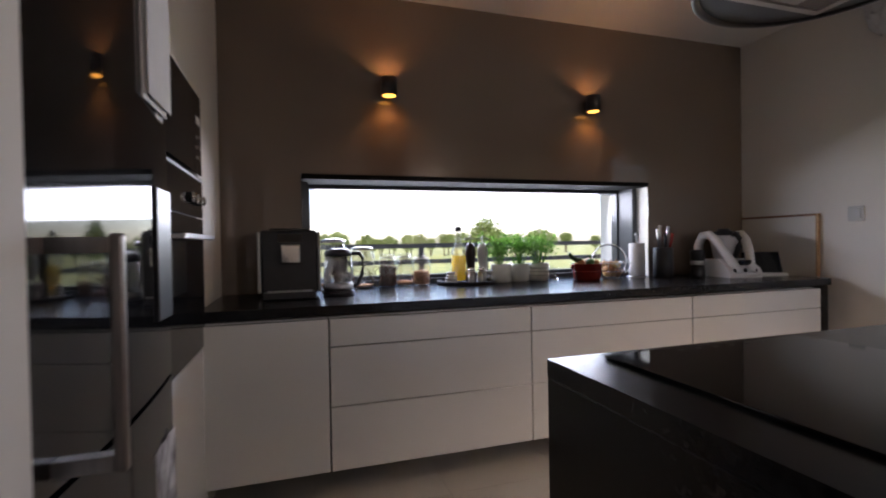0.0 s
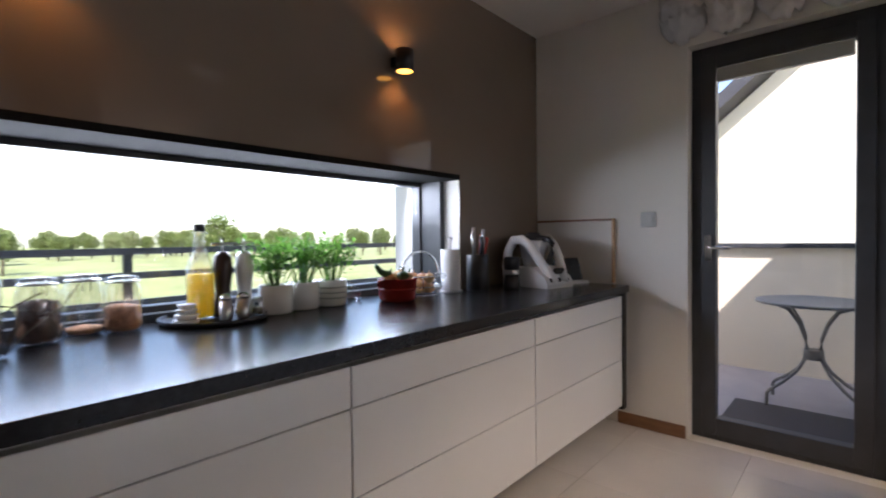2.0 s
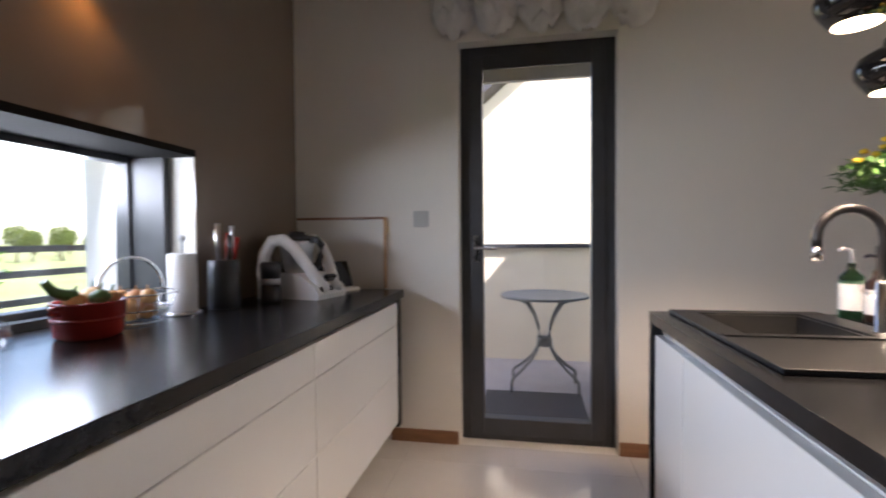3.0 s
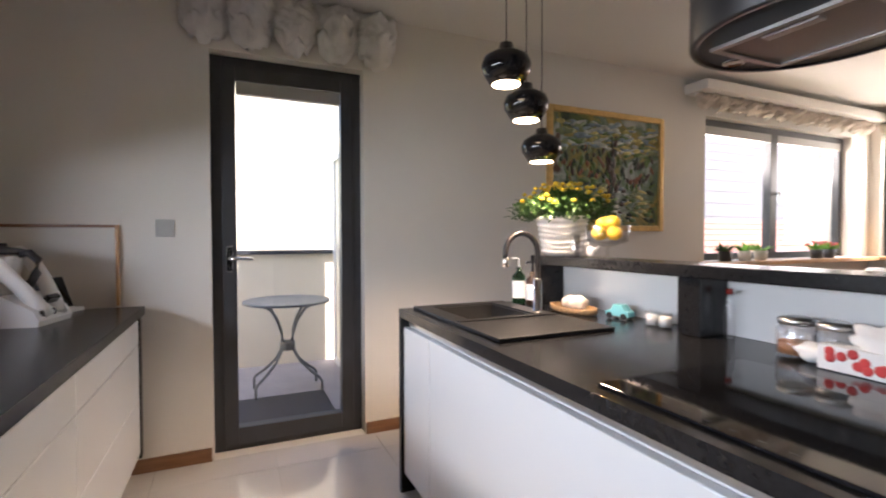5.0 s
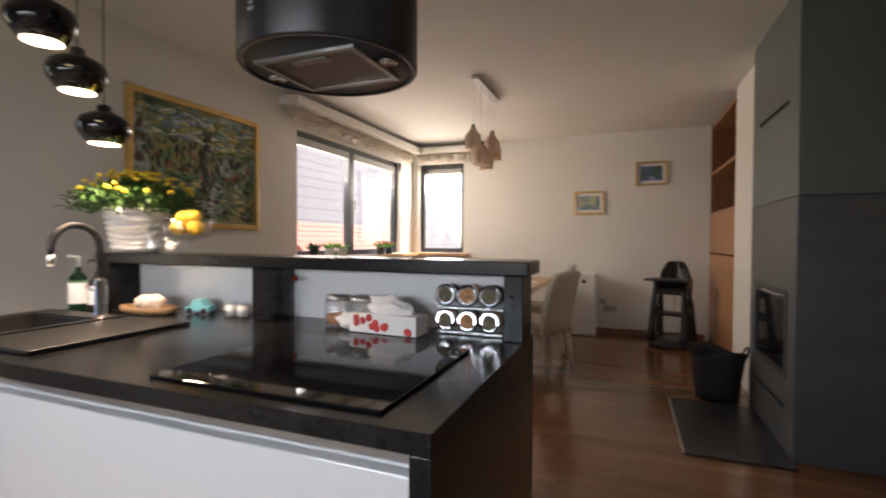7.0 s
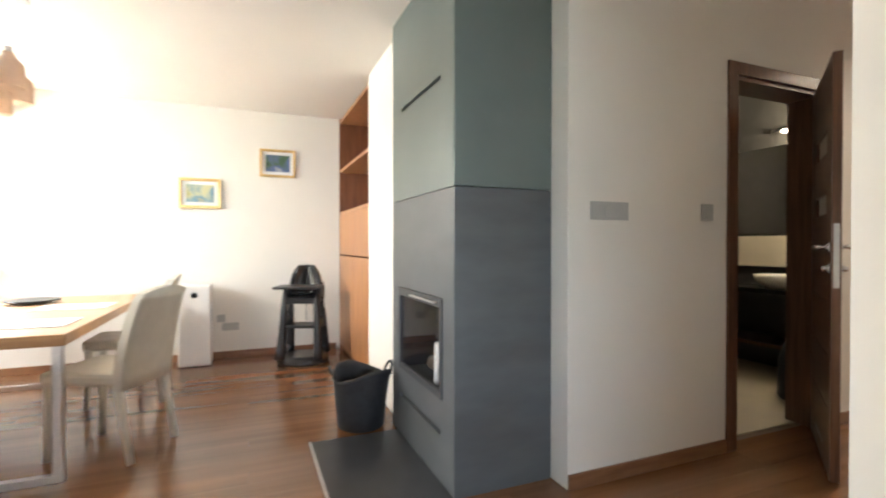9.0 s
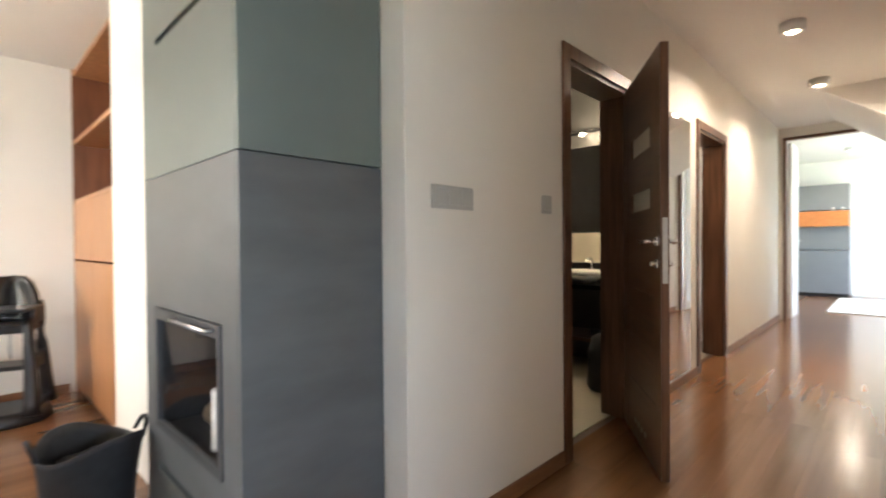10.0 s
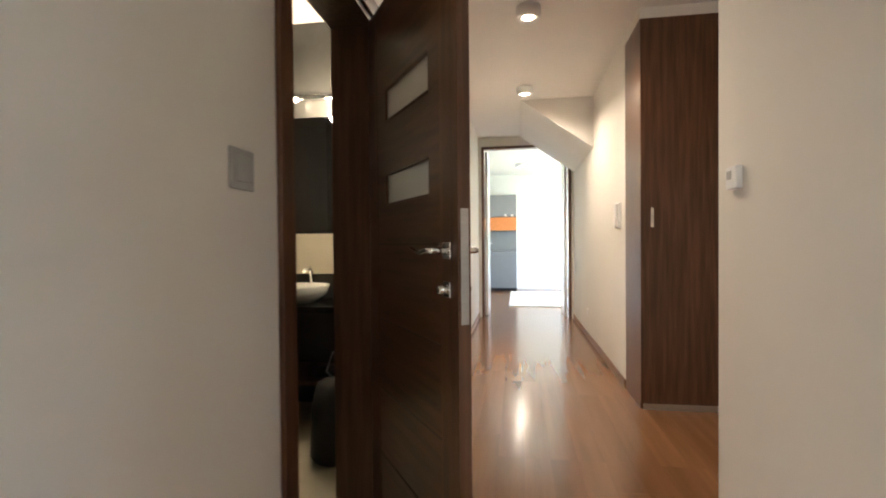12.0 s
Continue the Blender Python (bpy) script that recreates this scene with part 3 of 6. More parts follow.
def ovens():
    mw = thing("microwave", (0.2, 2.86, 1.45), "black glass built-in microwave with steel trim", "microwave")
    part("body", B(-0.3, 0.0, -0.29, 0.29, 0.0, 0.32), BLACK, mw)
    part("door", B(0.002, 0.022, -0.298, 0.16, 0.004, 0.322, bevel=0.002), GLOSSBLK, mw)
    part("control_panel", B(0.002, 0.022, 0.164, 0.298, 0.004, 0.322, bevel=0.002), GLOSSBLK, mw)
    part("display", B(0.022, 0.024, 0.20, 0.27, 0.20, 0.23), SWITCH, mw)
    for z in (0.06, 0.10, 0.14):
        part("button", B(0.022, 0.026, 0.215, 0.255, z, z + 0.014), CHROME, mw)
    ov = thing("oven", (0.2, 2.86, 0.76), "black glass built-in oven with steel bar handle", "oven")
    part("body", B(-0.3, 0.0, -0.29, 0.29, 0.02, 0.67), BLACK, ov)
    part("control_panel", B(0.002, 0.022, -0.298, 0.298, 0.52, 0.68, bevel=0.002), GLOSSBLK, ov)
    part("trim", B(0.022, 0.025, -0.298, 0.298, 0.665, 0.675), STEEL, ov)
    for y in (0.05, 0.13, 0.22):
        bm = L([(0.019, 0), (0.019, 0.018), (0.015, 0.024)])
        bm.transform(pose(0.022, y, 0.585, 0, 90, 0))
        part("knob", bm, CHROME, ov)
    d = part("door", B(0.002, 0.022, -0.298, 0.298, 0.0, 0.515, bevel=0.002), GLOSSBLK, ov)
    h = bmesh.new()
    box(h, 0.055, 0.07, -0.25, 0.27, 0.43, 0.448, 0.004)
    box(h, 0.02, 0.057, -0.22, -0.2, 0.432, 0.446), box(h, 0.02, 0.057, 0.22, 0.24, 0.432, 0.446)
    part("handle", h, STEEL, d, "brushed steel bar handle")
    dr = thing("drawer_cabinet", (0.2, 2.86, 0.12), "white drawer front below the oven", "cabinet")
    part("drawer_front", B(-0.3, 0.018, -0.298, 0.298, 0.0, 0.63, bevel=0.003), WHITE, dr)


ovens()


def wall_lamp(x):
    w = thing("wall_lamp", (x, YN, 2.07), "small black cylinder wall lamp glowing amber", "wall lamp", "wall lamps above the window")
    part("bracket", B(-0.025, 0.025, -0.03, 0.0, -0.02, 0.03, bevel=0.003), BLACK, w)
    ring = bmesh.new()
    for r0, z0, z1 in ((0.046, -0.05, 0.055),):
        lathe(ring, [(r0 - 0.004, z0 + 0.02), (r0 - 0.004, z0), (r0, z0), (r0, z1), (r0 - 0.004, z1), (r0 - 0.004, z1 - 0.02)], (0, -0.075, 0))
    part("shade", ring, BLACK, w)
    part("bulb", L([(0.039, -0.047), (0.041, -0.042), (0.02, -0.03)], (0, -0.075, 0)), LITAMBER, w, "glowing amber lens")
    lamp("lamp_down", (x, YN - 0.075, 2.018), (x, YN - 0.06, 1.0), 0.5, (1, 0.42, 0.10), spot=125, radius=0.025)
    lamp("lamp_up", (x, YN - 0.075, 2.105), (x, YN - 0.06, 3.0), 1.0, (1, 0.45, 0.14), spot=130, radius=0.02)


wall_lamp(1.12), wall_lamp(2.50)


# ---- island ----
IX0, IX1, IY0, IY1 = 1.118, 3.16, 0.98, 1.941


def island():
    t = thing("island_worktop", (2.14, 1.5, 0.86), "black island worktop with a waterfall end", "worktop")
    slab = bmesh.new()
    x0, x1, y0, y1 = IX0 - 2.14, IX1 - 2.14, 1.04 - 1.5, IY1 - 1.5
    # the slab leaves out the sink bowl
    bx0, bx1, by0, by1 = 2.66 - 2.14, 3.06 - 2.14, 1.47 - 1.5, 1.80 - 1.5
    for a in ((x0, bx0, y0, y1), (bx1, x1, y0, y1), (bx0, bx1, y0, by0), (bx0, bx1, by1, y1)):
        box(slab, *a, 0.0, 0.04)
    part("slab", slab, BLACKTOP, t)
    part("end_panel", B(x0, x0 + 0.04, y0, y1, -0.86, -0.001, bevel=0.002), BLACKTOP, t)
    part("end_panel", B(x1 - 0.03, x1, y0, y1, -0.86, -0.001), BLACKTOP, t)
    for i, (a, b) in enumerate(((1.162, 2.80), (2.804, 3.126))):
        c = thing("island_cabinet", ((a + b) / 2, 1.5, 0.10), "white glossy handleless island cabinet", "cabinet", "island cabinets")
        w = (b - a) / 2
        part("body", B(-w, w, -0.45, 0.395, 0.0, 0.72), WHITE, c)
        part("front", B(-w + 0.0015, w - 0.0015, 0.397, 0.428, 0.0, 0.715, bevel=0.003), WHITE, c)
        part("rail", B(-w, w, 0.38, 0.40, 0.722, 0.757), STEEL, c)
    p = thing("plinth", (2.14, 1.45, 0), "dark recessed plinth under the island", "plinth")
    part("board", B(-0.97, 0.97, -0.42, 0.30, 0.0, 0.098), BLACK, p)
    bar = thing("bar_shelf", (2.14, 1.13, 0.90), "raised dark bar shelf on black posts", "shelf")
    part("top", B(1.10 - 2.14, 3.08 - 2.14, -0.10, 0.10, 0.207, 0.252, bevel=0.004), BLACKTOP, bar)
    part("back_panel", B(1.18 - 2.14, 3.03 - 2.14, -0.075, -0.06, 0.0015, 0.206), WHITE, bar, "white glossy back panel")
    for a, b in ((1.12, 1.18), (2.09, 2.18), (3.0, 3.05)):
        part("post", B(a - 2.14, b - 2.14, -0.059, 0.085, 0.0015, 0.206, bevel=0.003), BLACKTOP, bar)


island()


def sink():
    s = thing("sink", (2.76, 1.63, 0.90), "black composite sink with ribbed drainer", "sink")
    rim = bmesh.new()
    for a in ((-0.45, -0.10, -0.25, 0.25), (0.30, 0.36, -0.25, 0.25), (-0.10, 0.30, -0.25, -0.16), (-0.10, 0.30, 0.17, 0.25)):
        box(rim, *a, 0.001, 0.014, 0.003)
    part("rim", rim, SINKBLK, s)
    bowl = bmesh.new()
    for a in ((-0.098, -0.09, -0.155, 0.165), (0.288, 0.298, -0.155, 0.165), (-0.09, 0.288, -0.155, -0.147), (-0.09, 0.288, 0.157, 0.165)):
        box(bowl, *a, -0.17, 0.008)
    box(bowl, -0.09, 0.288, -0.147, 0.157, -0.17, -0.16)
    part("bowl", bowl, SINKBLK, s)
    part("drain", L([(0.045, -0.159), (0.045, -0.155), (0.03, -0.157)], (0.1, 0, 0)), STEEL, s)
    part("divider", B(-0.13, -0.10, -0.24, 0.24, 0.014, 0.019), SINKBLK, s)
    t = thing("tap", (2.76, 1.41, 0.901), "dark gooseneck kitchen tap with chrome body", "tap")
    part("body", L([(0.026, 0), (0.026, 0.012), (0.019, 0.016), (0.019, 0.15), (0.014, 0.16)]), CHROME, t)
    pts = [(0, 0, 0.15), (0, 0, 0.28)] + [(0, 0.085 - 0.085 * math.cos(a), 0.28 + 0.085 * math.sin(a)) for a in [math.pi * k / 10 for k in range(1, 11)]] + [(0, 0.17, 0.25)]
    part("spout", T(pts, 0.013, 12), BLACK, t)
    part("nozzle", L([(0.015, 0), (0.015, 0.03), (0.013, 0.04)], (0, 0.17, 0.215)), CHROME, t)
    part("lever", T([(0.02, 0, 0.10), (0.06, 0, 0.115), (0.085, 0, 0.12)], 0.006), CHROME, t)
    sp = thing("sponge", (2.93, 1.60, 0.742), "yellow sponge in the sink", "sponge")
    part("sponge", B(-0.05, 0.05, -0.035, 0.035, 0, 0.035, bevel=0.008), YELLOWF, sp)


sink()


def hob():
    h = thing("hob", (1.535, 1.635, 0.90), "black glass induction hob", "hob")
    part("glass", B(-0.30, 0.30, -0.26, 0.26, 0.001, 0.008, bevel=0.002), GLOSSBLK, h)
    for i in range(6):
        part("touch_mark", B(-0.12 + i * 0.05, -0.105 + i * 0.05, 0.235, 0.238, 0.008, 0.0083), ANTH, h)


hob()


def hood():
    h = thing("cooker_hood", (1.53, 1.63, 1.645), "black cylinder cooker hood hanging over the island", "cooker hood")
    part("shell", L([(0.205, 0.012), (0.205, 0.0), (0.218, 0.0), (0.22, 0.004), (0.22, CZ - 1.645 - 0.002), (0.20, CZ - 1.645)], segs=64), BLACK, h)
    part("underside", L([(0.0, 0.003), (0.2, 0.003), (0.204, 0.006), (0.204, 0.012)], segs=48), ANTH, h)
    fr = bmesh.new()
    for a in ((-0.14, 0.14, -0.115, -0.10), (-0.14, 0.14, 0.10, 0.115), (-0.14, -0.125, -0.10, 0.10), (0.125, 0.14, -0.10, 0.10)):
        box(fr, *a, -0.005, 0.0025)
    part("filter_frame", fr, STEEL, h)
    f = part("filter", B(-0.125, 0.125, -0.10, 0.10, -0.002, 0.0024), DULLSTEEL, h)
    part("handle", B(-0.05, 0.05, 0.065, 0.09, -0.007, -0.001, bevel=0.002), STEEL, f)
    for x, y in ((-0.165, 0), (0.165, 0)):
        part("light", L([(0.016, -0.001), (0.022, -0.004), (0.025, 0.0028)], (x, y, 0)), CHROME, h)
    a0 = radians(76)
    for z, half in ((0.065, 0.009), (0.078, 0.006), (0.095, 0.010), (0.118, 0.003), (0.165, 0.003), (0.212, 0.003), (0.259, 0.003)):
        bm = B(-0.0012, 0.0012, -half, half, z, z + 0.006)
        bm.transform(Matrix.Rotation(a0, 4, "Z") @ Matrix.Translation((0.2212, 0, 0)))
        part("control_mark", bm, SWITCH, h)


hood()


def pendant(x, y, z):
    p = thing("pendant_lamp", (x, y, z), "dark smoked glass pendant lamp hanging over the sink", "pendant lamp", "pendant lamps")
    part("shade", L([(0.055, 0.003), (0.058, 0.0), (0.088, 0.045), (0.092, 0.07), (0.082, 0.098), (0.05, 0.118), (0.028, 0.128), (0.024, 0.15), (0.01, 0.155)], segs=32), GLOSSBLK, p)
    part("bulb", L([(0.052, -0.001), (0.05, 0.003)]), LITWARM, p, "warm glowing opening")
    part("cord", T([(0, 0, 0.15), (0, 0, CZ - z)], 0.0025, 6), GLOSSBLK, p)
    lamp("lamp_pendant", (x, y, z - 0.03), (x, y, 0), 5.0, (1, 0.76, 0.52), spot=130, radius=0.04)


pendant(2.48, 1.75, 1.81), pendant(2.61, 1.575, 1.725), pendant(2.76, 1.39, 1.59)
cano = thing("ceiling_rose", (2.6, 1.54, CZ - 0.02), "small round metal ceiling rose", "ceiling rose")
part("plate", L([(0.05, 0.0), (0.22, 0.008), (0.22, 0.02)]), STEEL, cano)


# ---- small things on the window worktop ----
ZT = 0.9005


def coffee_machine():
    c = thing("coffee_machine", (0.56, 3.60, ZT), "black and silver bean-to-cup coffee machine", "coffee machine")
    part("body", B(-0.14, 0.13, -0.12, 0.16, 0.02, 0.34, bevel=0.012), BLACK, c)
    part("side_panel", B(-0.155, -0.142, -0.13, 0.15, 0.03, 0.33, bevel=0.003), SWITCH, c, "grey side panel")
    part("side_panel", B(0.132, 0.145, -0.13, 0.15, 0.03, 0.33, bevel=0.003), SWITCH, c, "grey side panel")
    part("spout", B(-0.05, 0.05, -0.175, -0.121, 0.17, 0.27, bevel=0.01), CHROME, c)
    part("display", B(-0.06, 0.06, -0.126, -0.121, 0.28, 0.32), GLOSSBLK, c)
    part("drip_tray", B(-0.13, 0.12, -0.20, -0.121, 0.0, 0.035, bevel=0.006), BLACK, c)
    part("tray_grid", B(-0.11, 0.10, -0.19, -0.13, 0.035, 0.04), STEEL, c)
    part("lid", B(-0.10, 0.09, -0.05, 0.12, 0.341, 0.352, bevel=0.004), GLOSSBLK, c)


coffee_machine()


def kettle():
    k = thing("kettle", (0.80, 3.56, ZT), "glass kettle with black lid and handle", "kettle")
    part("base", L([(0.085, 0), (0.085, 0.018), (0.07, 0.022)]), BLACK, k)
    part("foot", L([(0.075, 0.023), (0.078, 0.06)]), STEEL, k)
    part("jug", L([(0.077, 0.061), (0.077, 0.062), (0.082, 0.1), (0.07, 0.20), (0.066, 0.20), (0.078, 0.1), (0.073, 0.064)]), GLASS, k)
    part("water", L([(0.072, 0.066), (0.076, 0.1), (0.075, 0.115)]), SMOKE, k)
    part("lid", L([(0.072, 0.201), (0.072, 0.225), (0.05, 0.24), (0.015, 0.245)]), BLACK, k)
    part("handle", T([(0.065, -0.01, 0.215), (0.11, -0.01, 0.215), (0.128, -0.01, 0.19), (0.125, -0.01, 0.11), (0.10, -0.01, 0.05), (0.075, -0.01, 0.045)], 0.011), BLACK, k)


kettle()


def jar(x, y, r, h, fill, material, label, lid="clip"):
    j = thing("glass_jar", (x, y, ZT), label, "jar", "jars on the worktop")
    part("glass", L([(r * 0.9, 0), (r, 0.012), (r, h * 0.78), (r * 0.8, h * 0.88), (r * 0.8, h * 0.9), (r * 0.77, h * 0.9), (r * 0.77, h * 0.87), (r * 0.96, h * 0.77), (r * 0.96, 0.014), (r * 0.86, 0.006)]), GLASS, j)
    if fill:
        part("contents", L([(r * 0.84, 0.008), (r * 0.93, 0.02), (r * 0.93, h * fill), (r * 0.3, h * fill + 0.008)]), material, j)
    part("lid", L([(r * 0.84, h * 0.91), (r * 0.86, h * 0.93), (r * 0.86, h * 0.97), (r * 0.5, h)]), STEEL if lid == "metal" else GLASS, j)
    if lid == "clip":
        bm = bmesh.new()
        tube(bm, [(r * 0.86 * math.cos(a), r * 0.86 * math.sin(a), h * 0.89) for a in [2 * math.pi * k / 24 for k in range(25)]], 0.003, 6)
        tube(bm, [(-0.012, -r * 0.86, h * 0.97), (-0.012, -r * 0.97, h * 0.9), (-0.012, -r * 0.97, h * 0.74)], 0.002, 5)
        tube(bm, [(0.012, -r * 0.86, h * 0.97), (0.012, -r * 0.97, h * 0.9), (0.012, -r * 0.97, h * 0.74)], 0.002, 5)
        part("wire_clip", bm, STEEL, j)


jar(0.80, 3.90, 0.085, 0.30, 0.10, PASTA, "tall clear glass jar with metal lid", "metal")
jar(0.97, 3.88, 0.075, 0.25, 0.06, PASTA, "clear glass jar nearly empty", "metal")
jar(1.12, 3.86, 0.055, 0.20, 0.62, COFFEE, "clip-top glass jar of dark spice")
jar(1.24, 3.92, 0.055, 0.20, 0.12, PASTA, "clip-top glass jar nearly empty")
jar(1.34, 3.88, 0.055, 0.19, 0.45, PASTA, "clip-top glass jar of brown pulses")
bm_tw = bmesh.new()
for k in range(7):
    a = 0.9 * k
    tube(bm_tw, [(0, 0, 0.004), (0.05 * math.cos(a), 0.03 * math.sin(a), 0.06 + 0.01 * k), (0.12 * math.cos(a + 0.4), 0.05 * math.sin(a), 0.11 + 0.015 * (k % 3)), (0.16 * math.cos(a + 0.7), 0.06 * math.sin(a + 0.3), 0.12 + 0.01 * k)], 0.0022, 5)
tw = thing("dry_twigs", (1.03, 3.72, ZT), "bundle of dry twigs among the jars", "twigs")
part("twigs", bm_tw, BARK, tw)


def tray_group():
    t = thing("tray", (1.63, 3.86, ZT), "round dark serving tray under bottles and mills", "tray")
    part("plate", L([(0.16, 0), (0.185, 0.004), (0.19, 0.02), (0.183, 0.02), (0.178, 0.009)], segs=36), BLACK, t)
    z = ZT + 0.0095
    o = thing("oil_bottle", (1.585, 3.87, z), "clear bottle half full of yellow oil", "bottle")
    o.scale = (1.35, 1.35, 1.3)
    part("glass", L([(0.034, 0), (0.037, 0.006), (0.037, 0.15), (0.016, 0.20), (0.014, 0.24), (0.0155, 0.25), (0.012, 0.25), (0.011, 0.20), (0.034, 0.148), (0.034, 0.01)]), GLASS, o)
    part("oil", L([(0.032, 0.009), (0.0335, 0.012), (0.0335, 0.13)]), JUICE, o, "golden yellow oil")
    part("cap", L([(0.015, 0.251), (0.015, 0.27), (0.012, 0.273)]), BLACK, o)
    for x, m, lab in ((1.668, PEPPER, "dark wooden pepper mill with metal crank"), (1.752, MARBLE, "pale salt mill with metal crank")):
        p = thing("mill", (x, 3.87, z), lab, "mill", "mills on the tray")
        p.scale = (1.3, 1.3, 1.22)
        part("body", L([(0.028, 0), (0.028, 0.02), (0.02, 0.07), (0.024, 0.11), (0.028, 0.15), (0.024, 0.19), (0.012, 0.205)]), m, p)
        part("crank", T([(0, 0, 0.20), (0, 0, 0.245)], 0.004, 6), STEEL, p)
        part("handle", T([(-0.032, 0, 0.228), (0.032, 0, 0.228)], 0.006, 6), STEEL, p)
    g = thing("stacked_bowls", (1.51, 3.80, z), "small stack of white porcelain bowls", "bowl")
    for i in range(4):
        part("bowl", L([(0.035 - i * 0.004, i * 0.018), (0.045 - i * 0.005, i * 0.018 + 0.014), (0.043 - i * 0.005, i * 0.018 + 0.0165)]), CERAMIC, g)
    for x, y in ((1.635, 3.775), (1.705, 3.785)):
        s = thing("shaker", (x, y, z), "slim brushed steel shaker", "shaker", "shakers on the tray")
        part("body", L([(0.021, 0), (0.022, 0.004), (0.022, 0.07)]), STEEL, s)
        part("lid", L([(0.0215, 0.071), (0.0215, 0.085), (0.012, 0.094), (0.006, 0.098)]), CHROME, s)
    s = thing("shaker", (1.77, 3.80, z), "small glass shaker with a steel lid", "shaker", "shakers on the tray")
    part("body", L([(0.02, 0), (0.022, 0.004), (0.02, 0.05)]), GLASS, s)
    part("contents", L([(0.018, 0.004), (0.019, 0.03)]), HERBS, s)
    part("lid", L([(0.021, 0.051), (0.021, 0.066), (0.012, 0.072)]), STEEL, s)


tray_group()


def herb_pot(x, y, seed, h):
    rnd = random.Random(seed)
    p = thing("herb_pot", (x, y, ZT), "fresh green herb in a white ceramic pot", "potted plant", "herb pots")
    p.scale = (1.18, 1.18, 1.18)
    part("pot", L([(0.048, 0), (0.056, 0.006), (0.058, 0.10), (0.053, 0.10), (0.051, 0.092), (0.02, 0.09)]), CERAMIC, p)
    if seed == 13:
        for z in (0.03, 0.05, 0.07):
            part("band", L([(0.0575, z), (0.0595, z + 0.003), (0.0575, z + 0.006)]), SWITCH, p)
    st, lf = bmesh.new(), bmesh.new()
    for i in range(30):
        a, r = rnd.uniform(0, 6.28), rnd.uniform(0.01, 0.095)
        tip = Vector((r * math.cos(a), r * math.sin(a), 0.09 + h * rnd.uniform(0.5, 1)))
        tube(st, [(r * 0.3 * math.cos(a), r * 0.3 * math.sin(a), 0.088), tip * 0.6 + Vector((0, 0, 0.03)), tip], 0.0015, 4)
        for k in range(11):
            q = tip + Vector((rnd.gauss(0, 0.016), rnd.gauss(0, 0.016), rnd.gauss(-0.012, 0.018)))
            leaf(lf, q, (rnd.uniform(-1, 1), rnd.uniform(-1, 1), rnd.uniform(-0.2, 0.7)), rnd.uniform(0.018, 0.034), rnd.uniform(0.012, 0.022))
    part("stem_tangle", st, LEAF, p)
    part("foliage", lf, LEAF, p)


herb_pot(1.865, 3.83, 11, 0.15), herb_pot(2.005, 3.85, 12, 0.17), herb_pot(2.145, 3.84, 13, 0.16)
dm = thing("glass_dome", (2.27, 3.88, ZT), "small clear glass dome with knob", "glass dome")
part("dome", L([(0.062, 0), (0.062, 0.03), (0.045, 0.065), (0.012, 0.075), (0.014, 0.088), (0.006, 0.092)]), GLASS, dm)
rp = thing("red_pot", (2.44, 3.72, ZT), "red enamel pot filled with vegetables", "pot")
rp.scale = (1.15, 1.15, 1.15)
part("pot", L([(0.07, 0), (0.078, 0.01), (0.085, 0.09), (0.088, 0.095), (0.08, 0.095), (0.07, 0.02)]), REDCER, rp)
part("handle", T([(-0.083, 0, 0.07), (-0.105, 0, 0.075), (-0.105, 0, 0.085), (-0.084, 0, 0.088)], 0.006), REDCER, rp)
part("band", L([(0.082, 0.045), (0.0845, 0.05), (0.083, 0.055)]), REDCER, rp)
for i, (x, y, z, r) in enumerate(((-0.04, 0, 0.10, 0.03), (0.03, 0.02, 0.105, 0.034), (0.0, -0.035, 0.105, 0.03), (0.04, -0.03, 0.10, 0.026))):
    f = thing("vegetable", (2.44 + x * 1.15, 3.72 + y * 1.15, ZT + z * 1.15), "vegetable lying in the red pot", "vegetable", "vegetables")
    part("flesh", ball(bmesh.new(), (0, 0, 0), r, r, r * 0.8, 2, 0.15), ORANGE if i != 2 else LEAFD, f)
    part("stem", T([(0, 0, r * 0.7), (0.008, 0, r + 0.012)], 0.004, 6), LEAFD, f)
gh = thing("gourd", (2.36, 3.72, ZT + 0.13), "small curved dark green gourd", "gourd")
part("flesh", T([(0.03, 0, 0), (0.0, 0, 0.005), (-0.03, 0, 0.02), (-0.055, 0, 0.05)], 0.02, 10, 0.011), LEAFD, gh)
fb = thing("wire_basket", (2.66, 3.78, ZT), "chrome wire fruit basket with a tall handle", "basket")
fb.scale = (1.15, 1.15, 1.25)
bw = bmesh.new()
for z, r in ((0.004, 0.08), (0.04, 0.105), (0.085, 0.125)):
    tube(bw, [(r * math.cos(2 * math.pi * k / 24), r * math.sin(2 * math.pi * k / 24), z) for k in range(25)], 0.0025, 5)
for k in range(14):
    a = 2 * math.pi * k / 14
    tube(bw, [(r * math.cos(a), r * math.sin(a), z) for z, r in ((0.004, 0.08), (0.04, 0.105), (0.085, 0.125))], 0.0018, 4)
part("wires", bw, CHROME, fb)
part("handle", T([(0.125 * math.cos(a), 0, 0.085 + 0.10 * math.sin(a)) for a in [math.pi * k / 12 for k in range(13)]], 0.005, 8), CHROME, fb)
rnd = random.Random(4)
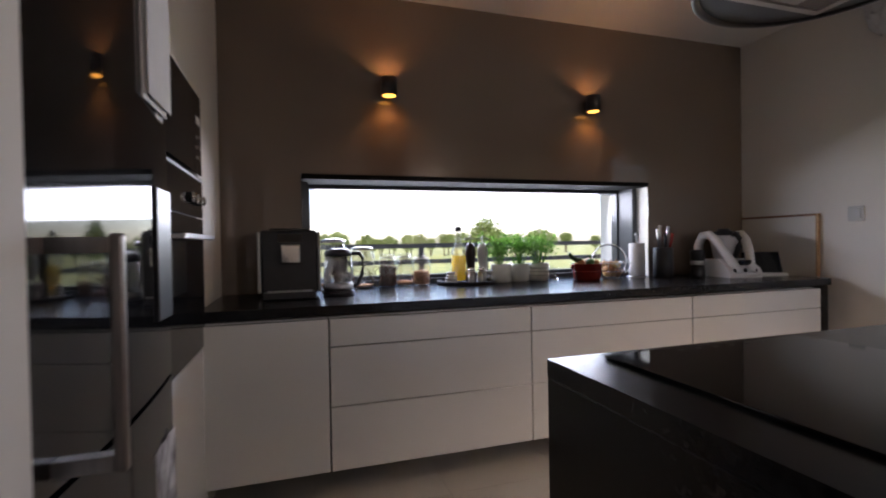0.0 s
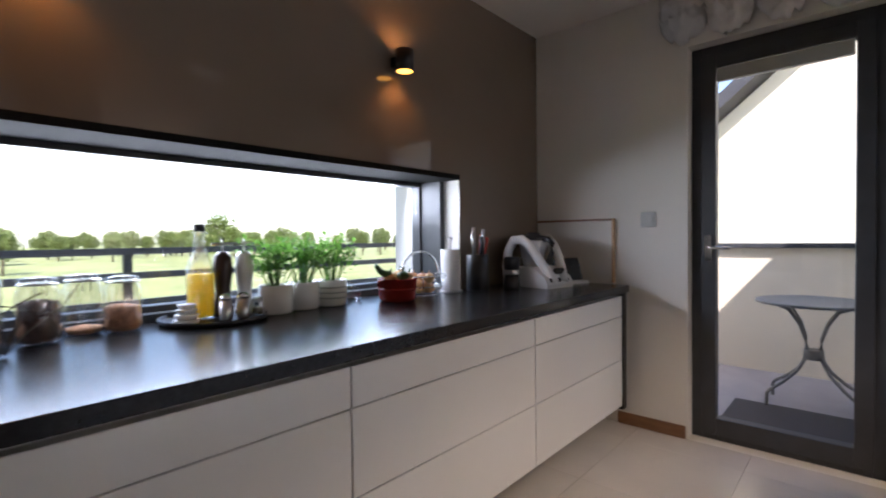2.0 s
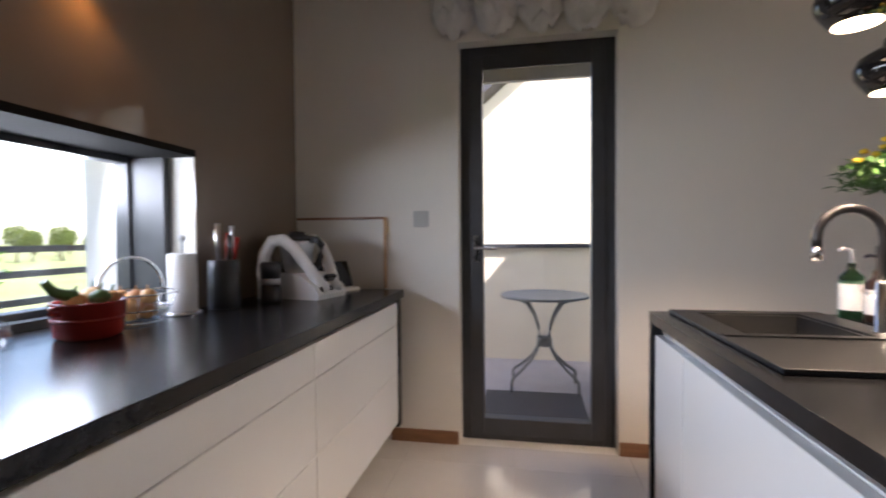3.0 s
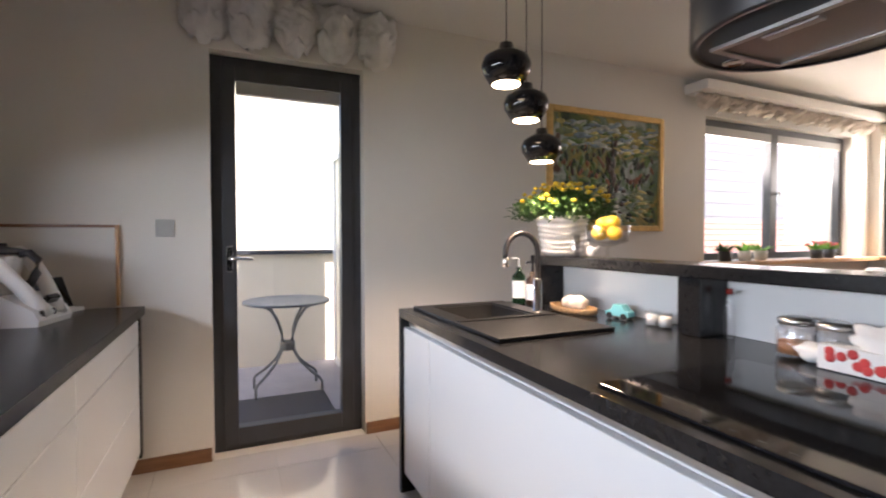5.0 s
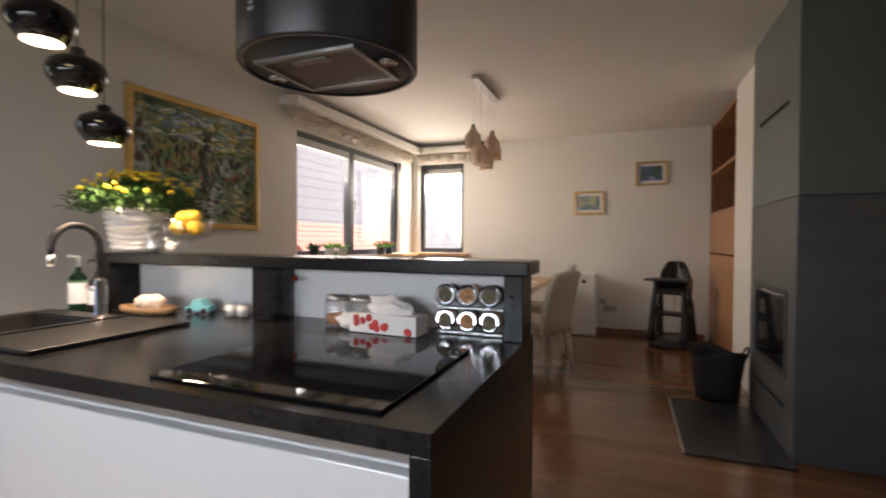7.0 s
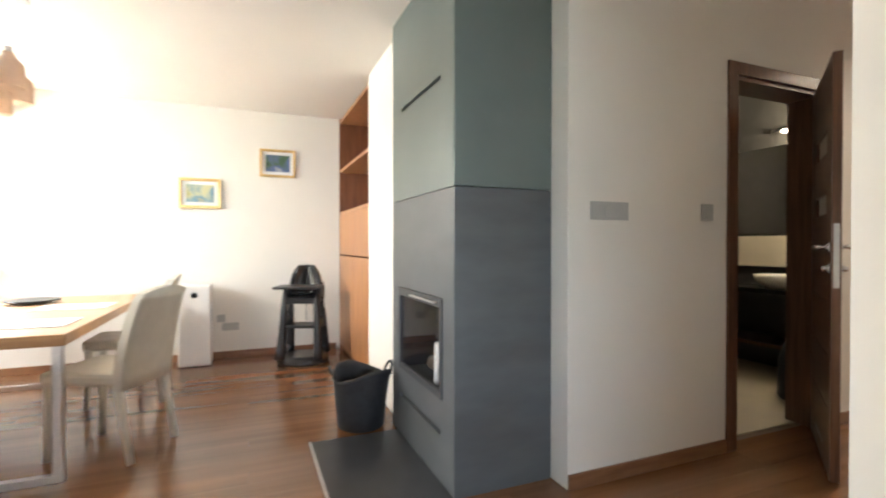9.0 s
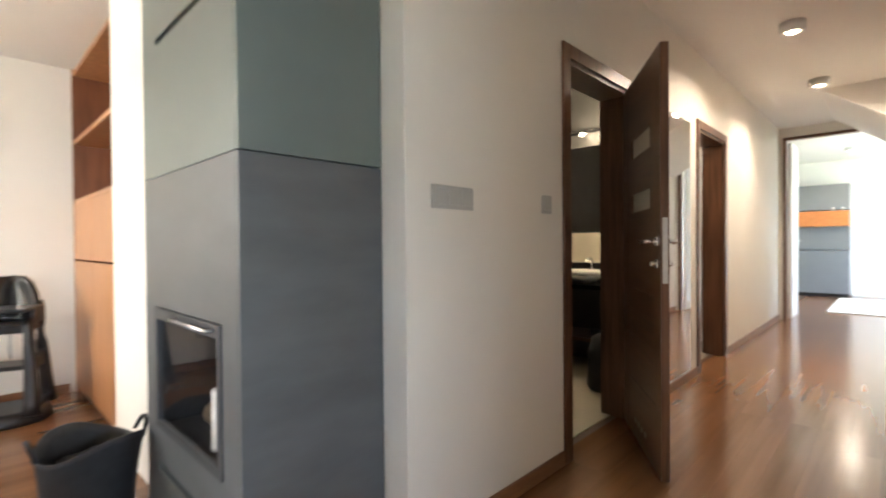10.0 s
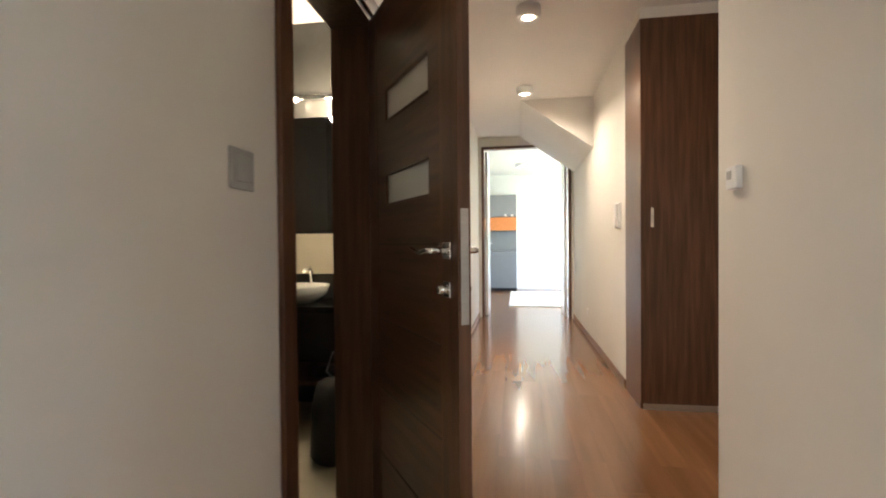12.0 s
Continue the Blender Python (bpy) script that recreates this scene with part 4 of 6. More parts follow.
for i in range(11):
    a, rr = rnd.uniform(0, 6.28), rnd.uniform(0, 0.06)
    f = thing("onion", (2.66 + rr * math.cos(a), 3.78 + rr * math.sin(a), ZT + 0.035 + 0.028 * (i // 4)), "brown onion lying in the wire basket", "onion", "onions")
    part("skin", ball(bmesh.new(), (0, 0, 0), 0.032, 0.032, 0.028, 2, 0.1), ORANGE, f)
    part("tip", T([(0, 0, 0.024), (0.003, 0, 0.042)], 0.005, 6, 0.001), PASTA, f)
kr = thing("kitchen_roll", (2.86, 3.74, ZT), "white paper kitchen roll on a steel holder", "kitchen roll")
part("base", L([(0.07, 0), (0.07, 0.008), (0.06, 0.012)]), STEEL, kr)
part("paper", L([(0.052, 0.013), (0.053, 0.016), (0.053, 0.235), (0.052, 0.238)], segs=32), PAPER, kr)
part("rod", L([(0.006, 0.238), (0.006, 0.285), (0.013, 0.29), (0.013, 0.305), (0.005, 0.31)]), STEEL, kr)
kb = thing("knife_block", (3.03, 3.68, ZT), "dark round knife block full of knives", "knife block")
part("block", L([(0.062, 0), (0.065, 0.006), (0.065, 0.20), (0.06, 0.205)]), BLACK, kb)
for i, (x, y, h, m) in enumerate(((-0.03, 0.0, 0.13, STEEL), (0.0, 0.02, 0.16, STEEL), (0.015, -0.02, 0.15, STEEL), (0.035, 0.01, 0.12, REDCER), (-0.01, -0.03, 0.11, BLACK), (0.04, -0.02, 0.10, REDCER))):
    part("knife_handle", T([(x, y, 0.20), (x * 1.3, y * 1.3, 0.20 + h * 0.6), (x * 1.5, y * 1.3, 0.20 + h)], 0.009, 8, 0.011), m, kb)
ca = thing("coffee_grinder", (3.23, 3.58, ZT), "small black and steel coffee grinder", "grinder")
part("base", L([(0.045, 0), (0.048, 0.01), (0.042, 0.08)]), BLACK, ca)
part("ring", L([(0.043, 0.081), (0.045, 0.085), (0.045, 0.105), (0.043, 0.108)]), STEEL, ca)
part("cup", L([(0.044, 0.109), (0.048, 0.16), (0.048, 0.175), (0.04, 0.185)]), BLACK, ca)


def food_processor():
    f = thing("food_processor", (3.43, 3.52, ZT), "white and silver heating food processor", "food processor", rz=-12)
    f.scale = (1.15, 1.15, 1.15)
    part("base", prism(bmesh.new(), [(-0.15, 0.0), (0.13, 0.0), (0.13, 0.10), (-0.05, 0.105), (-0.135, 0.055), (-0.155, 0.02)], -0.10, 0.10, "x"), WHITEPL, f)
    for sx in (-1, 1):
        pts = [(0.035, -0.145, 0.03), (0.055, -0.115, 0.085), (0.078, -0.075, 0.15), (0.095, -0.03, 0.215), (0.103, 0.02, 0.25), (0.105, 0.075, 0.245), (0.105, 0.115, 0.19), (0.105, 0.13, 0.10), (0.10, 0.13, 0.0)]
        part("arm", T([(sx * x, y, z) for x, y, z in pts], 0.024, 12, 0.026), WHITEPL, f, "curved white arm of the housing")
    part("jug", L([(0.05, 0.095), (0.06, 0.13), (0.078, 0.235), (0.080, 0.245)], (0, 0.03, 0), 32), STEEL, f)
    part("lid", L([(0.082, 0.246), (0.082, 0.262), (0.035, 0.272), (0.032, 0.285)], (0, 0.03, 0), 32), BLACK, f)
    part("jug_handle", T([(0.0, -0.04, 0.245), (0.0, -0.075, 0.25), (0.0, -0.10, 0.225), (0.0, -0.095, 0.18), (0.0, -0.07, 0.125), (0.0, -0.04, 0.12)], 0.014, 10), BLACK, f)
    d = B(-0.035, 0.035, -0.01, 0.01, 0, 0.03, bevel=0.004)
    d.transform(pose(0, -0.128, 0.075, 40, 0, 0))
    part("display", d, GLOSSBLK, f)
    for x in (-0.06, 0.0, 0.06):
        k = L([(0.012, 0), (0.012, 0.012), (0.008, 0.015)], segs=16)
        k.transform(pose(x, -0.136, 0.04, 75, 0, 0))
        part("knob", k, BLACK, f)


food_processor()
gj = thing("blender_jug", (3.58, 3.66, ZT), "glass and steel jug with dark handle", "jug")
part("jug", L([(0.05, 0), (0.055, 0.01), (0.06, 0.28), (0.055, 0.28), (0.05, 0.02)]), SMOKE, gj)
part("lid", L([(0.061, 0.281), (0.061, 0.30), (0.04, 0.305)]), BLACK, gj)
part("handle", T([(0.055, 0, 0.27), (0.10, 0, 0.26), (0.11, 0, 0.2), (0.095, 0, 0.12), (0.055, 0, 0.09)], 0.01), BLACK, gj)
tb = thing("tablet", (3.66, 3.44, ZT), "dark tablet leaning on a white stand", "tablet", rz=-25)
bt = B(-0.12, 0.12, -0.005, 0.005, 0, 0.15, bevel=0.002)
bt.transform(pose(0, 0, 0.02, -20, 0, 0))
part("screen", bt, GLOSSBLK, tb)
part("stand", B(-0.13, 0.13, -0.05, 0.07, 0.0, 0.018, bevel=0.003), WHITEPL, tb)
bd = thing("backsplash_board", (3.87, 3.50, ZT), "framed pale splash board with oak edges", "board")
part("board", B(-0.012, 0.004, -0.27, 0.26, 0.0, 0.40), WALL, bd)
part("edge", B(-0.022, 0.006, -0.285, -0.271, 0.0, 0.414, bevel=0.002), OAK, bd)
part("edge", B(-0.022, 0.006, -0.271, 0.27, 0.401, 0.415, bevel=0.002), BASEWOOD, bd)


def switch(at, rz, n, label="grey plastic light switch"):
    s = thing("light_switch", at, label, "switch", rz=rz)
    w = 0.076 * n + 0.014
    part("plate", B(-w / 2, w / 2, 0.0, 0.008, -0.046, 0.046, bevel=0.003), SWITCH, s)
    for i in range(n):
        c = -w / 2 + 0.007 + 0.076 * (i + 0.5)
        part("rocker", B(c - 0.029, c + 0.029, 0.008, 0.013, -0.03, 0.03, bevel=0.003), SWITCH, s)


switch((XE, 3.01, 1.30), 90, 1)


# ---- things on the island and the bar ----
def island_things():
    zb = 1.1525
    p = thing("flower_pot", (2.94, 1.13, zb), "ribbed white ceramic pot of yellow flowers", "potted plant")
    p.scale = (1.12, 1.12, 1.12)
    prof = [(0.075, 0)]
    for i in range(7):
        prof += [(0.083 + 0.004 * i, 0.008 + i * 0.023), (0.094 + 0.004 * i, 0.016 + i * 0.023), (0.096 + 0.004 * i, 0.026 + i * 0.023)]
    pot = L(prof + [(0.118, 0.18), (0.108, 0.18), (0.10, 0.165)], segs=48)
    for v in pot.verts:
        # the ribs run in a slanting wave round the pot
        a = math.atan2(v.co.y, v.co.x)
        v.co.z += 0.009 * math.sin(2 * a) * min(1.0, v.co.z / 0.05, max(0.0, (0.178 - v.co.z) / 0.04))
    part("pot", pot, CERAMIC, p)
    rnd = random.Random(9)
    lf, fl = bmesh.new(), bmesh.new()
    for i in range(2600):
        a, r, z = rnd.uniform(0, 6.28), min(abs(rnd.gauss(0, 0.13)), rnd.uniform(0.19, 0.235)), rnd.uniform(0, 1)
        q = (r * math.cos(a), r * math.sin(a), 0.16 + 0.13 * z * max(0.15, 1 - (r / 0.32) ** 2))
        leaf(lf, q, (rnd.uniform(-1, 1), rnd.uniform(-1, 1), rnd.uniform(-0.3, 0.8)), rnd.uniform(0.025, 0.05), rnd.uniform(0.012, 0.022))
    for i in range(70):
        a, r = rnd.uniform(0, 6.28), rnd.uniform(0.04, 0.235)
        ball(fl, (r * math.cos(a), r * math.sin(a), 0.20 + 0.11 * (1 - (r / 0.24) ** 2) + rnd.uniform(0, 0.035)), 0.014, 0.014, 0.009, 1, 0.3)
    part("foliage", lf, LEAFD, p), tagged(part("blossom", fl, YELLOWF, p, "small yellow blossoms"), kind="stuff")
    b = thing("fruit_bowl", (2.62, 1.13, zb), "footed clear glass fruit bowl", "bowl")
    part("glass", L([(0.05, 0), (0.05, 0.006), (0.009, 0.014), (0.009, 0.05), (0.03, 0.058), (0.09, 0.075), (0.098, 0.15), (0.095, 0.15), (0.086, 0.08), (0.02, 0.066)], segs=32), GLASS, b)
    for i, (x, y, z) in enumerate(((-0.04, 0, 0.112), (0.04, 0.01, 0.112), (0, -0.045, 0.112), (0.0, 0.045, 0.112), (-0.022, -0.01, 0.162), (0.03, -0.01, 0.158))):
        l = thing("lemon", (2.62 + x, 1.13 + y, zb + z), "ripe yellow lemon in the glass bowl", "lemon", "lemons", rz=i * 50)
        part("peel", ball(bmesh.new(), (0, 0, 0), 0.038, 0.031, 0.031, 3, 0.05), LEMON, l)
        part("stem_end", L([(0.006, 0), (0.003, 0.004)], (0, 0, 0.030), 8), LEAFD, l)
    d = thing("porcelain_bird", (2.76, 1.10, zb), "small white porcelain ornament", "ornament")
    bo = ball(bmesh.new(), (0, 0, 0.028), 0.03, 0.02, 0.028, 2)
    ball(bo, (0.022, 0, 0.06), 0.014, 0.012, 0.014, 2), tube(bo, [(-0.02, 0, 0.03), (-0.06, 0, 0.055)], 0.01, 8, 0.003)
    mesh = mesh_ob("porcelain_bird_body", bo, CERAMIC)
    mesh.parent = d
    mesh.name = "body"
    gl = thing("glass_vase", (2.79, 1.17, zb), "small clear glass vase on the bar", "vase")
    part("glass", L([(0.025, 0), (0.02, 0.02), (0.03, 0.08), (0.022, 0.11), (0.018, 0.11), (0.026, 0.08), (0.016, 0.02)]), GLASS, gl)
    z = 0.9015
    for x, y, m, h, lab, cap in ((3.08, 1.30, GREENGL, 0.19, "green glass soap bottle with pump", WHITEPL), (3.0, 1.27, PEPPER, 0.17, "brown glass soap bottle with pump", BLACK)):
        s = thing("soap_bottle", (x, y, z), lab, "bottle", "soap bottles")
        part("bottle", L([(0.034, 0), (0.036, 0.005), (0.036, h * 0.75), (0.014, h * 0.88), (0.013, h)]), m, s)
        part("label", L([(0.0365, h * 0.15), (0.0368, h * 0.16), (0.0368, h * 0.62), (0.0365, h * 0.63)]), PAPER, s, "plain white paper label")
        part("pump", T([(0, 0, h), (0, 0, h + 0.045), (0, 0.03, h + 0.05), (0, 0.04, h + 0.044)], 0.006), cap, s)
    t = thing("wicker_tray", (2.72, 1.24, z), "low oval wicker tray behind the tap", "tray")
    w = L([(0.11, 0), (0.125, 0.008), (0.128, 0.03), (0.12, 0.03), (0.115, 0.01)], segs=32)
    w.transform(Matrix.Diagonal((1.15, 0.55, 1, 1)))
    part("tray", w, WICKER, t)
    for x, m, r in ((2.69, STONE, 0.042), (2.75, STONE, 0.036)):
        s = thing("sponge", (x, 1.235, z + 0.045), "round pale bath sponge on the wicker tray", "sponge", "sponges")
        part("sponge", ball(bmesh.new(), (0, 0, 0), r, r, r * 0.85, 3, 0.2), m, s)
    c = thing("toy_car", (2.50, 1.17, z), "small turquoise toy car", "toy car", rz=10)
    part("body", prism(bmesh.new(), [(-0.055, 0.012), (0.055, 0.012), (0.055, 0.03), (0.03, 0.036), (0.018, 0.06), (-0.02, 0.06), (-0.038, 0.036), (-0.055, 0.032)], -0.024, 0.024, "y"), TURQ, c)
    for x in (-0.034, 0.034):
        for y in (-0.024, 0.024):
            wh = L([(0.013, -0.005), (0.013, 0.005)], segs=14)
            wh.transform(pose(x, y, 0.013, 90, 0, 0))
            part("wheel", wh, BLACK, c)
    for x in (2.27, 2.33):
        m = thing("candle_jar", (x, 1.17, z), "small white candle in a glass", "candle", "candles")
        part("glass", L([(0.026, 0), (0.028, 0.055), (0.026, 0.055), (0.024, 0.004)]), GLASS, m)
        part("wax", L([(0.0235, 0.005), (0.0235, 0.042)]), PAPER, m)
    bo = thing("water_bottle", (2.05, 1.12, z), "slim clear bottle with red cap", "bottle")
    part("glass", L([(0.018, 0), (0.018, 0.11), (0.009, 0.14), (0.009, 0.15)]), GLASS, bo)
    part("cap", L([(0.011, 0.151), (0.011, 0.17)]), REDCER, bo)
    for x in (1.80, 1.70):
        j = thing("glass_jar", (x, 1.19, z), "wide clip-top glass jar beside the hob", "jar", "jars by the hob")
        part("glass", L([(0.045, 0), (0.05, 0.01), (0.05, 0.085), (0.042, 0.095), (0.039, 0.095), (0.046, 0.084), (0.046, 0.012)]), GLASS, j)
        part("contents", L([(0.044, 0.012), (0.044, 0.045)]), PASTA, j)
        part("lid", L([(0.046, 0.096), (0.046, 0.112), (0.03, 0.118)]), STEEL, j)
    n = thing("tissue_box", (1.58, 1.22, z), "white tissue box with red flower print", "tissue box", rz=-3)
    part("box", B(-0.13, 0.13, -0.045, 0.045, 0.0, 0.065, bevel=0.003), PAPER, n)
    rnd = random.Random(2)
    for i in range(12):
        x, zz = rnd.uniform(-0.11, 0.11), rnd.uniform(0.012, 0.052)
        fl = L([(0.013, 0), (0.011, 0.0015), (0.004, 0.002)], segs=10)
        fl.transform(pose(x, 0.045, zz, -90, 0, 0))
        part("print", fl, PINKP, n)
    ti = bmesh.new()
    ball(ti, (0, 0, 0.075), 0.085, 0.03, 0.05, 3, 0.55)
    part("tissue", ti, PAPER, n, "crumpled white tissue")
    part("towel", ball(bmesh.new(), (0.16, 0.0, 0.028), 0.05, 0.035, 0.028, 3, 0.3), PAPER, n)
    r = thing("spice_rack", (1.31, 1.15, z), "steel rack of round spice jars", "spice rack")
    part("rack", B(-0.115, 0.115, -0.02, 0.015, 0.0, 0.012, bevel=0.003), STEEL, r)
    part("rack", B(-0.115, 0.115, -0.02, 0.015, 0.085, 0.092, bevel=0.002), STEEL, r)
    for i in range(3):
        for k in range(2):
            x, zz = -0.076 + 0.076 * i, 0.05 + 0.083 * k
            g = L([(0.033, -0.03), (0.035, -0.026), (0.035, 0.02)], segs=20)
            g.transform(pose(x, 0.0, zz, -90, 0, 0))
            jarp = part("spice_jar", g, COFFEE if (i + k) % 2 else PASTA, r)
            q = L([(0.037, 0.02), (0.037, 0.034), (0.031, 0.036)], segs=20)
            q.transform(pose(x, 0.0, zz, -90, 0, 0))
            part("lid", q, CHROME, jarp, "bright steel lid")
            q = L([(0.024, 0.036), (0.024, 0.0375)], segs=20)
            q.transform(pose(x, 0.0, zz, -90, 0, 0))
            part("window", q, HERBS if i != 1 else PASTA, jarp)


island_things()


# ---- dining side ----
def picture(name, m, w, h, canvas, frame_mat, label, bar=0.045, mount=None):
    p = thing(name, (0, 0, 0), label, "painting")
    for a in ((-w / 2, -w / 2 + bar, -h / 2, h / 2), (w / 2 - bar, w / 2, -h / 2, h / 2), (-w / 2 + bar, w / 2 - bar, -h / 2, -h / 2 + bar), (-w / 2 + bar, w / 2 - bar, h / 2 - bar, h / 2)):
        part("frame", B(a[0], a[1], 0.0, 0.035, a[2], a[3], bevel=0.006), frame_mat, p)
    i = bar
    if mount:
        part("mount", B(-w / 2 + bar, w / 2 - bar, 0.004, 0.010, -h / 2 + bar, h / 2 - bar), mount, p)
        i = bar + 0.035
    part("canvas", B(-w / 2 + i, w / 2 - i, 0.010, 0.016, -h / 2 + i, h / 2 - i), canvas, p)
    p.matrix_world = m
    return p


big = picture("painting", pose(XE, -0.045, 1.765, 0, 0, 90), 1.18, 0.94, PAINTBIG, GOLD, "large gilt-framed green landscape oil painting")
def oil(name, c):
    return mat(name, c, 0.5, vary=0.35, scale=18, bump=0.7, bump_scale=50)


def brush_strokes(owner):
    """Short raised dabs of paint in bands: cloudy sky, dark wood, tall trunk, meadow and pale path."""
    rr = random.Random(31)
    paints = {
        "sky_blue": oil("sky blue oil", (0.20, 0.27, 0.30)), "cloud": oil("cloud grey oil", (0.42, 0.44, 0.38)), "straw": oil("straw yellow oil", (0.46, 0.40, 0.13)),
        "leaf_green": oil("leaf green oil", (0.085, 0.15, 0.035)), "deep_green": oil("deep green oil", (0.018, 0.035, 0.018)), "umber": oil("umber oil", (0.05, 0.026, 0.018)),
        "sage": oil("sage oil", (0.20, 0.25, 0.12)), "russet": oil("russet oil", (0.22, 0.08, 0.035))}
    meshes = {k: bmesh.new() for k in paints}

    def dab(kind, x, z, length, width, tilt):
        bm = bmesh.new()
        ball(bm, (0, 0, 0), length / 2, 0.003, width / 2, 1, 0.6)
        bm.transform(Matrix.Translation((x, 0.0165 + rr.uniform(0, 0.002), z)) @ Matrix.Rotation(tilt, 4, "Y"))
        me = bpy.data.meshes.new("dab")
        bm.to_mesh(me)
        bm.free()
        meshes[kind].from_mesh(me)
        bpy.data.meshes.remove(me)
    for i in range(420):
        x, z = rr.uniform(-0.49, 0.49), rr.uniform(-0.38, 0.38)
        wave = 0.04 * math.sin(x * 7)
        if z > 0.15 + wave:
            kind, ln, tl = rr.choice(("sky_blue", "cloud", "straw", "sage", "sky_blue", "leaf_green")), rr.uniform(0.08, 0.20), rr.uniform(-0.2, 0.35)
        elif z > -0.10 + wave:
            kind, ln, tl = rr.choice(("deep_green", "deep_green", "leaf_green", "umber", "russet", "sage")), rr.uniform(0.04, 0.10), rr.uniform(0.9, 2.2)
        elif abs(x + 0.10 + 0.3 * (z + 0.25)) < 0.06:
            kind, ln, tl = rr.choice(("cloud", "sky_blue", "umber")), rr.uniform(0.04, 0.09), rr.uniform(-0.3, 0.3)
        else:
            kind, ln, tl = rr.choice(("sage", "leaf_green", "leaf_green", "deep_green", "straw")), rr.uniform(0.06, 0.14), rr.uniform(-0.4, 0.4)
        dab(kind, max(-0.47, min(0.47, x)), z, ln, rr.uniform(0.02, 0.045), tl)
    for i in range(26):
        dab("umber" if i % 3 else "deep_green", -0.04 + rr.gauss(0, 0.02), -0.22 + 0.46 * i / 25, 0.12, 0.05, 1.57 + rr.uniform(-0.2, 0.2))
    for k, bm in meshes.items():
        tagged(part("brushwork", bm, paints[k], owner), kind="stuff")


brush_strokes(big)
pa = picture("painting", pose(1.30, YS, 1.72, 0, 0, 0), 0.39, 0.31, PAINTA, GOLD, "small gilt-framed painting of a bright meadow", 0.03, PAPER)
pb = picture("painting", pose(0.545, YS, 2.075, 0, 0, 0), 0.37, 0.30, PAINTB, GOLD, "small gilt-framed painting of a dark garden", 0.025, PAPER)


def dining():
    t = thing("dining_table", (2.35, -2.35, 0), "long oak dining table on a white metal frame", "table")
    part("tabletop", B(-0.66, 0.66, 1.02, -1.05, 0.69, 0.75, bevel=0.006), OAK, t)
    for x in (-0.62, 0.62):
        for y in (0.98, -0.98):
            part("leg", B(x - 0.022, x + 0.022, y - 0.022, y + 0.022, 0.0, 0.69, bevel=0.003), STEEL, t)
    for y in (0.98, -0.98):
        part("foot_rail", B(-0.598, 0.598, y - 0.02, y + 0.02, 0.0, 0.04, bevel=0.003), STEEL, t)
    r = thing("table_runner", (2.35, -2.3, 0.751), "pale cloth placemats on the table", "placemat")
    for y in (0.55, -0.25):
        part("mat", B(-0.58, -0.15, y - 0.17, y + 0.17, 0, 0.004), PAPER, r)
    bw = thing("centrepiece", (2.35, -2.9, 0.751), "dark low dish on the dining table", "dish")
    d = L([(0.05, 0), (0.17, 0.02), (0.17, 0.03), (0.05, 0.012)], segs=28)
    part("dish", d, BLACK, bw)


dining()


def dining_chair():
    c = thing("dining_chair", (0, 0, 0), "cream leather dining chair with a curved back", "chair", "chairs round the table")
    part("seat", B(-0.22, 0.23, -0.22, 0.22, 0.42, 0.50, bevel=0.025), LEATHER, c)
    bm = bmesh.new()
    rows = []
    for i in range(9):
        z = 0.40 + 0.56 * i / 8
        x = -0.22 - 0.12 * (i / 8) ** 1.6
        hw = 0.215 - 0.035 * (i / 8) ** 3
        rows.append([(x - 0.035 + 0.02 * (abs(k - 4) / 4) ** 2, hw * (k - 4) / 4, z + (0.0 if i < 8 else -0.03 * (abs(k - 4) / 4) ** 2)) for k in range(9)])
    fr = [[bm.verts.new(p) for p in r] for r in rows]
    bk = [[bm.verts.new((p[0] + 0.05, p[1], p[2])) for p in r] for r in rows]
    for g, flip in ((fr, False), (bk, True)):
        for i in range(8):
            for k in range(8):
                q = (g[i][k], g[i + 1][k], g[i + 1][k + 1], g[i][k + 1])
                bm.faces.new(q[::-1] if flip else q).smooth = True
    for i in range(8):
        bm.faces.new((fr[i][0], bk[i][0], bk[i + 1][0], fr[i + 1][0])), bm.faces.new((fr[i][8], fr[i + 1][8], bk[i + 1][8], bk[i][8]))
        bm.faces.new((fr[8][i], bk[8][i], bk[8][i + 1], fr[8][i + 1])), bm.faces.new((fr[0][i], fr[0][i + 1], bk[0][i + 1], bk[0][i]))
    bmesh.ops.recalc_face_normals(bm, faces=bm.faces)
    part("backrest", bm, LEATHER, c)
    for x, y, lean in ((-0.2, -0.19, -0.07), (-0.2, 0.19, -0.07), (0.19, -0.19, 0.02), (0.19, 0.19, 0.02)):
        part("leg", T([(x, y, 0.43), (x + lean * 0.5, y, 0.2), (x + lean, y, 0.0)], 0.026, 8, 0.017), LEATHER, c)
    return c


ch = dining_chair()
ch.matrix_world = pose(1.60, -1.74, 0, 0, 0, -26)
for x, y, rz in ((1.72, -2.75, 0), (2.98, -1.80, 180), (2.98, -2.75, 180), (2.35, -1.12, -90)):
    copy_thing(ch, pose(x, y, 0, 0, 0, rz))


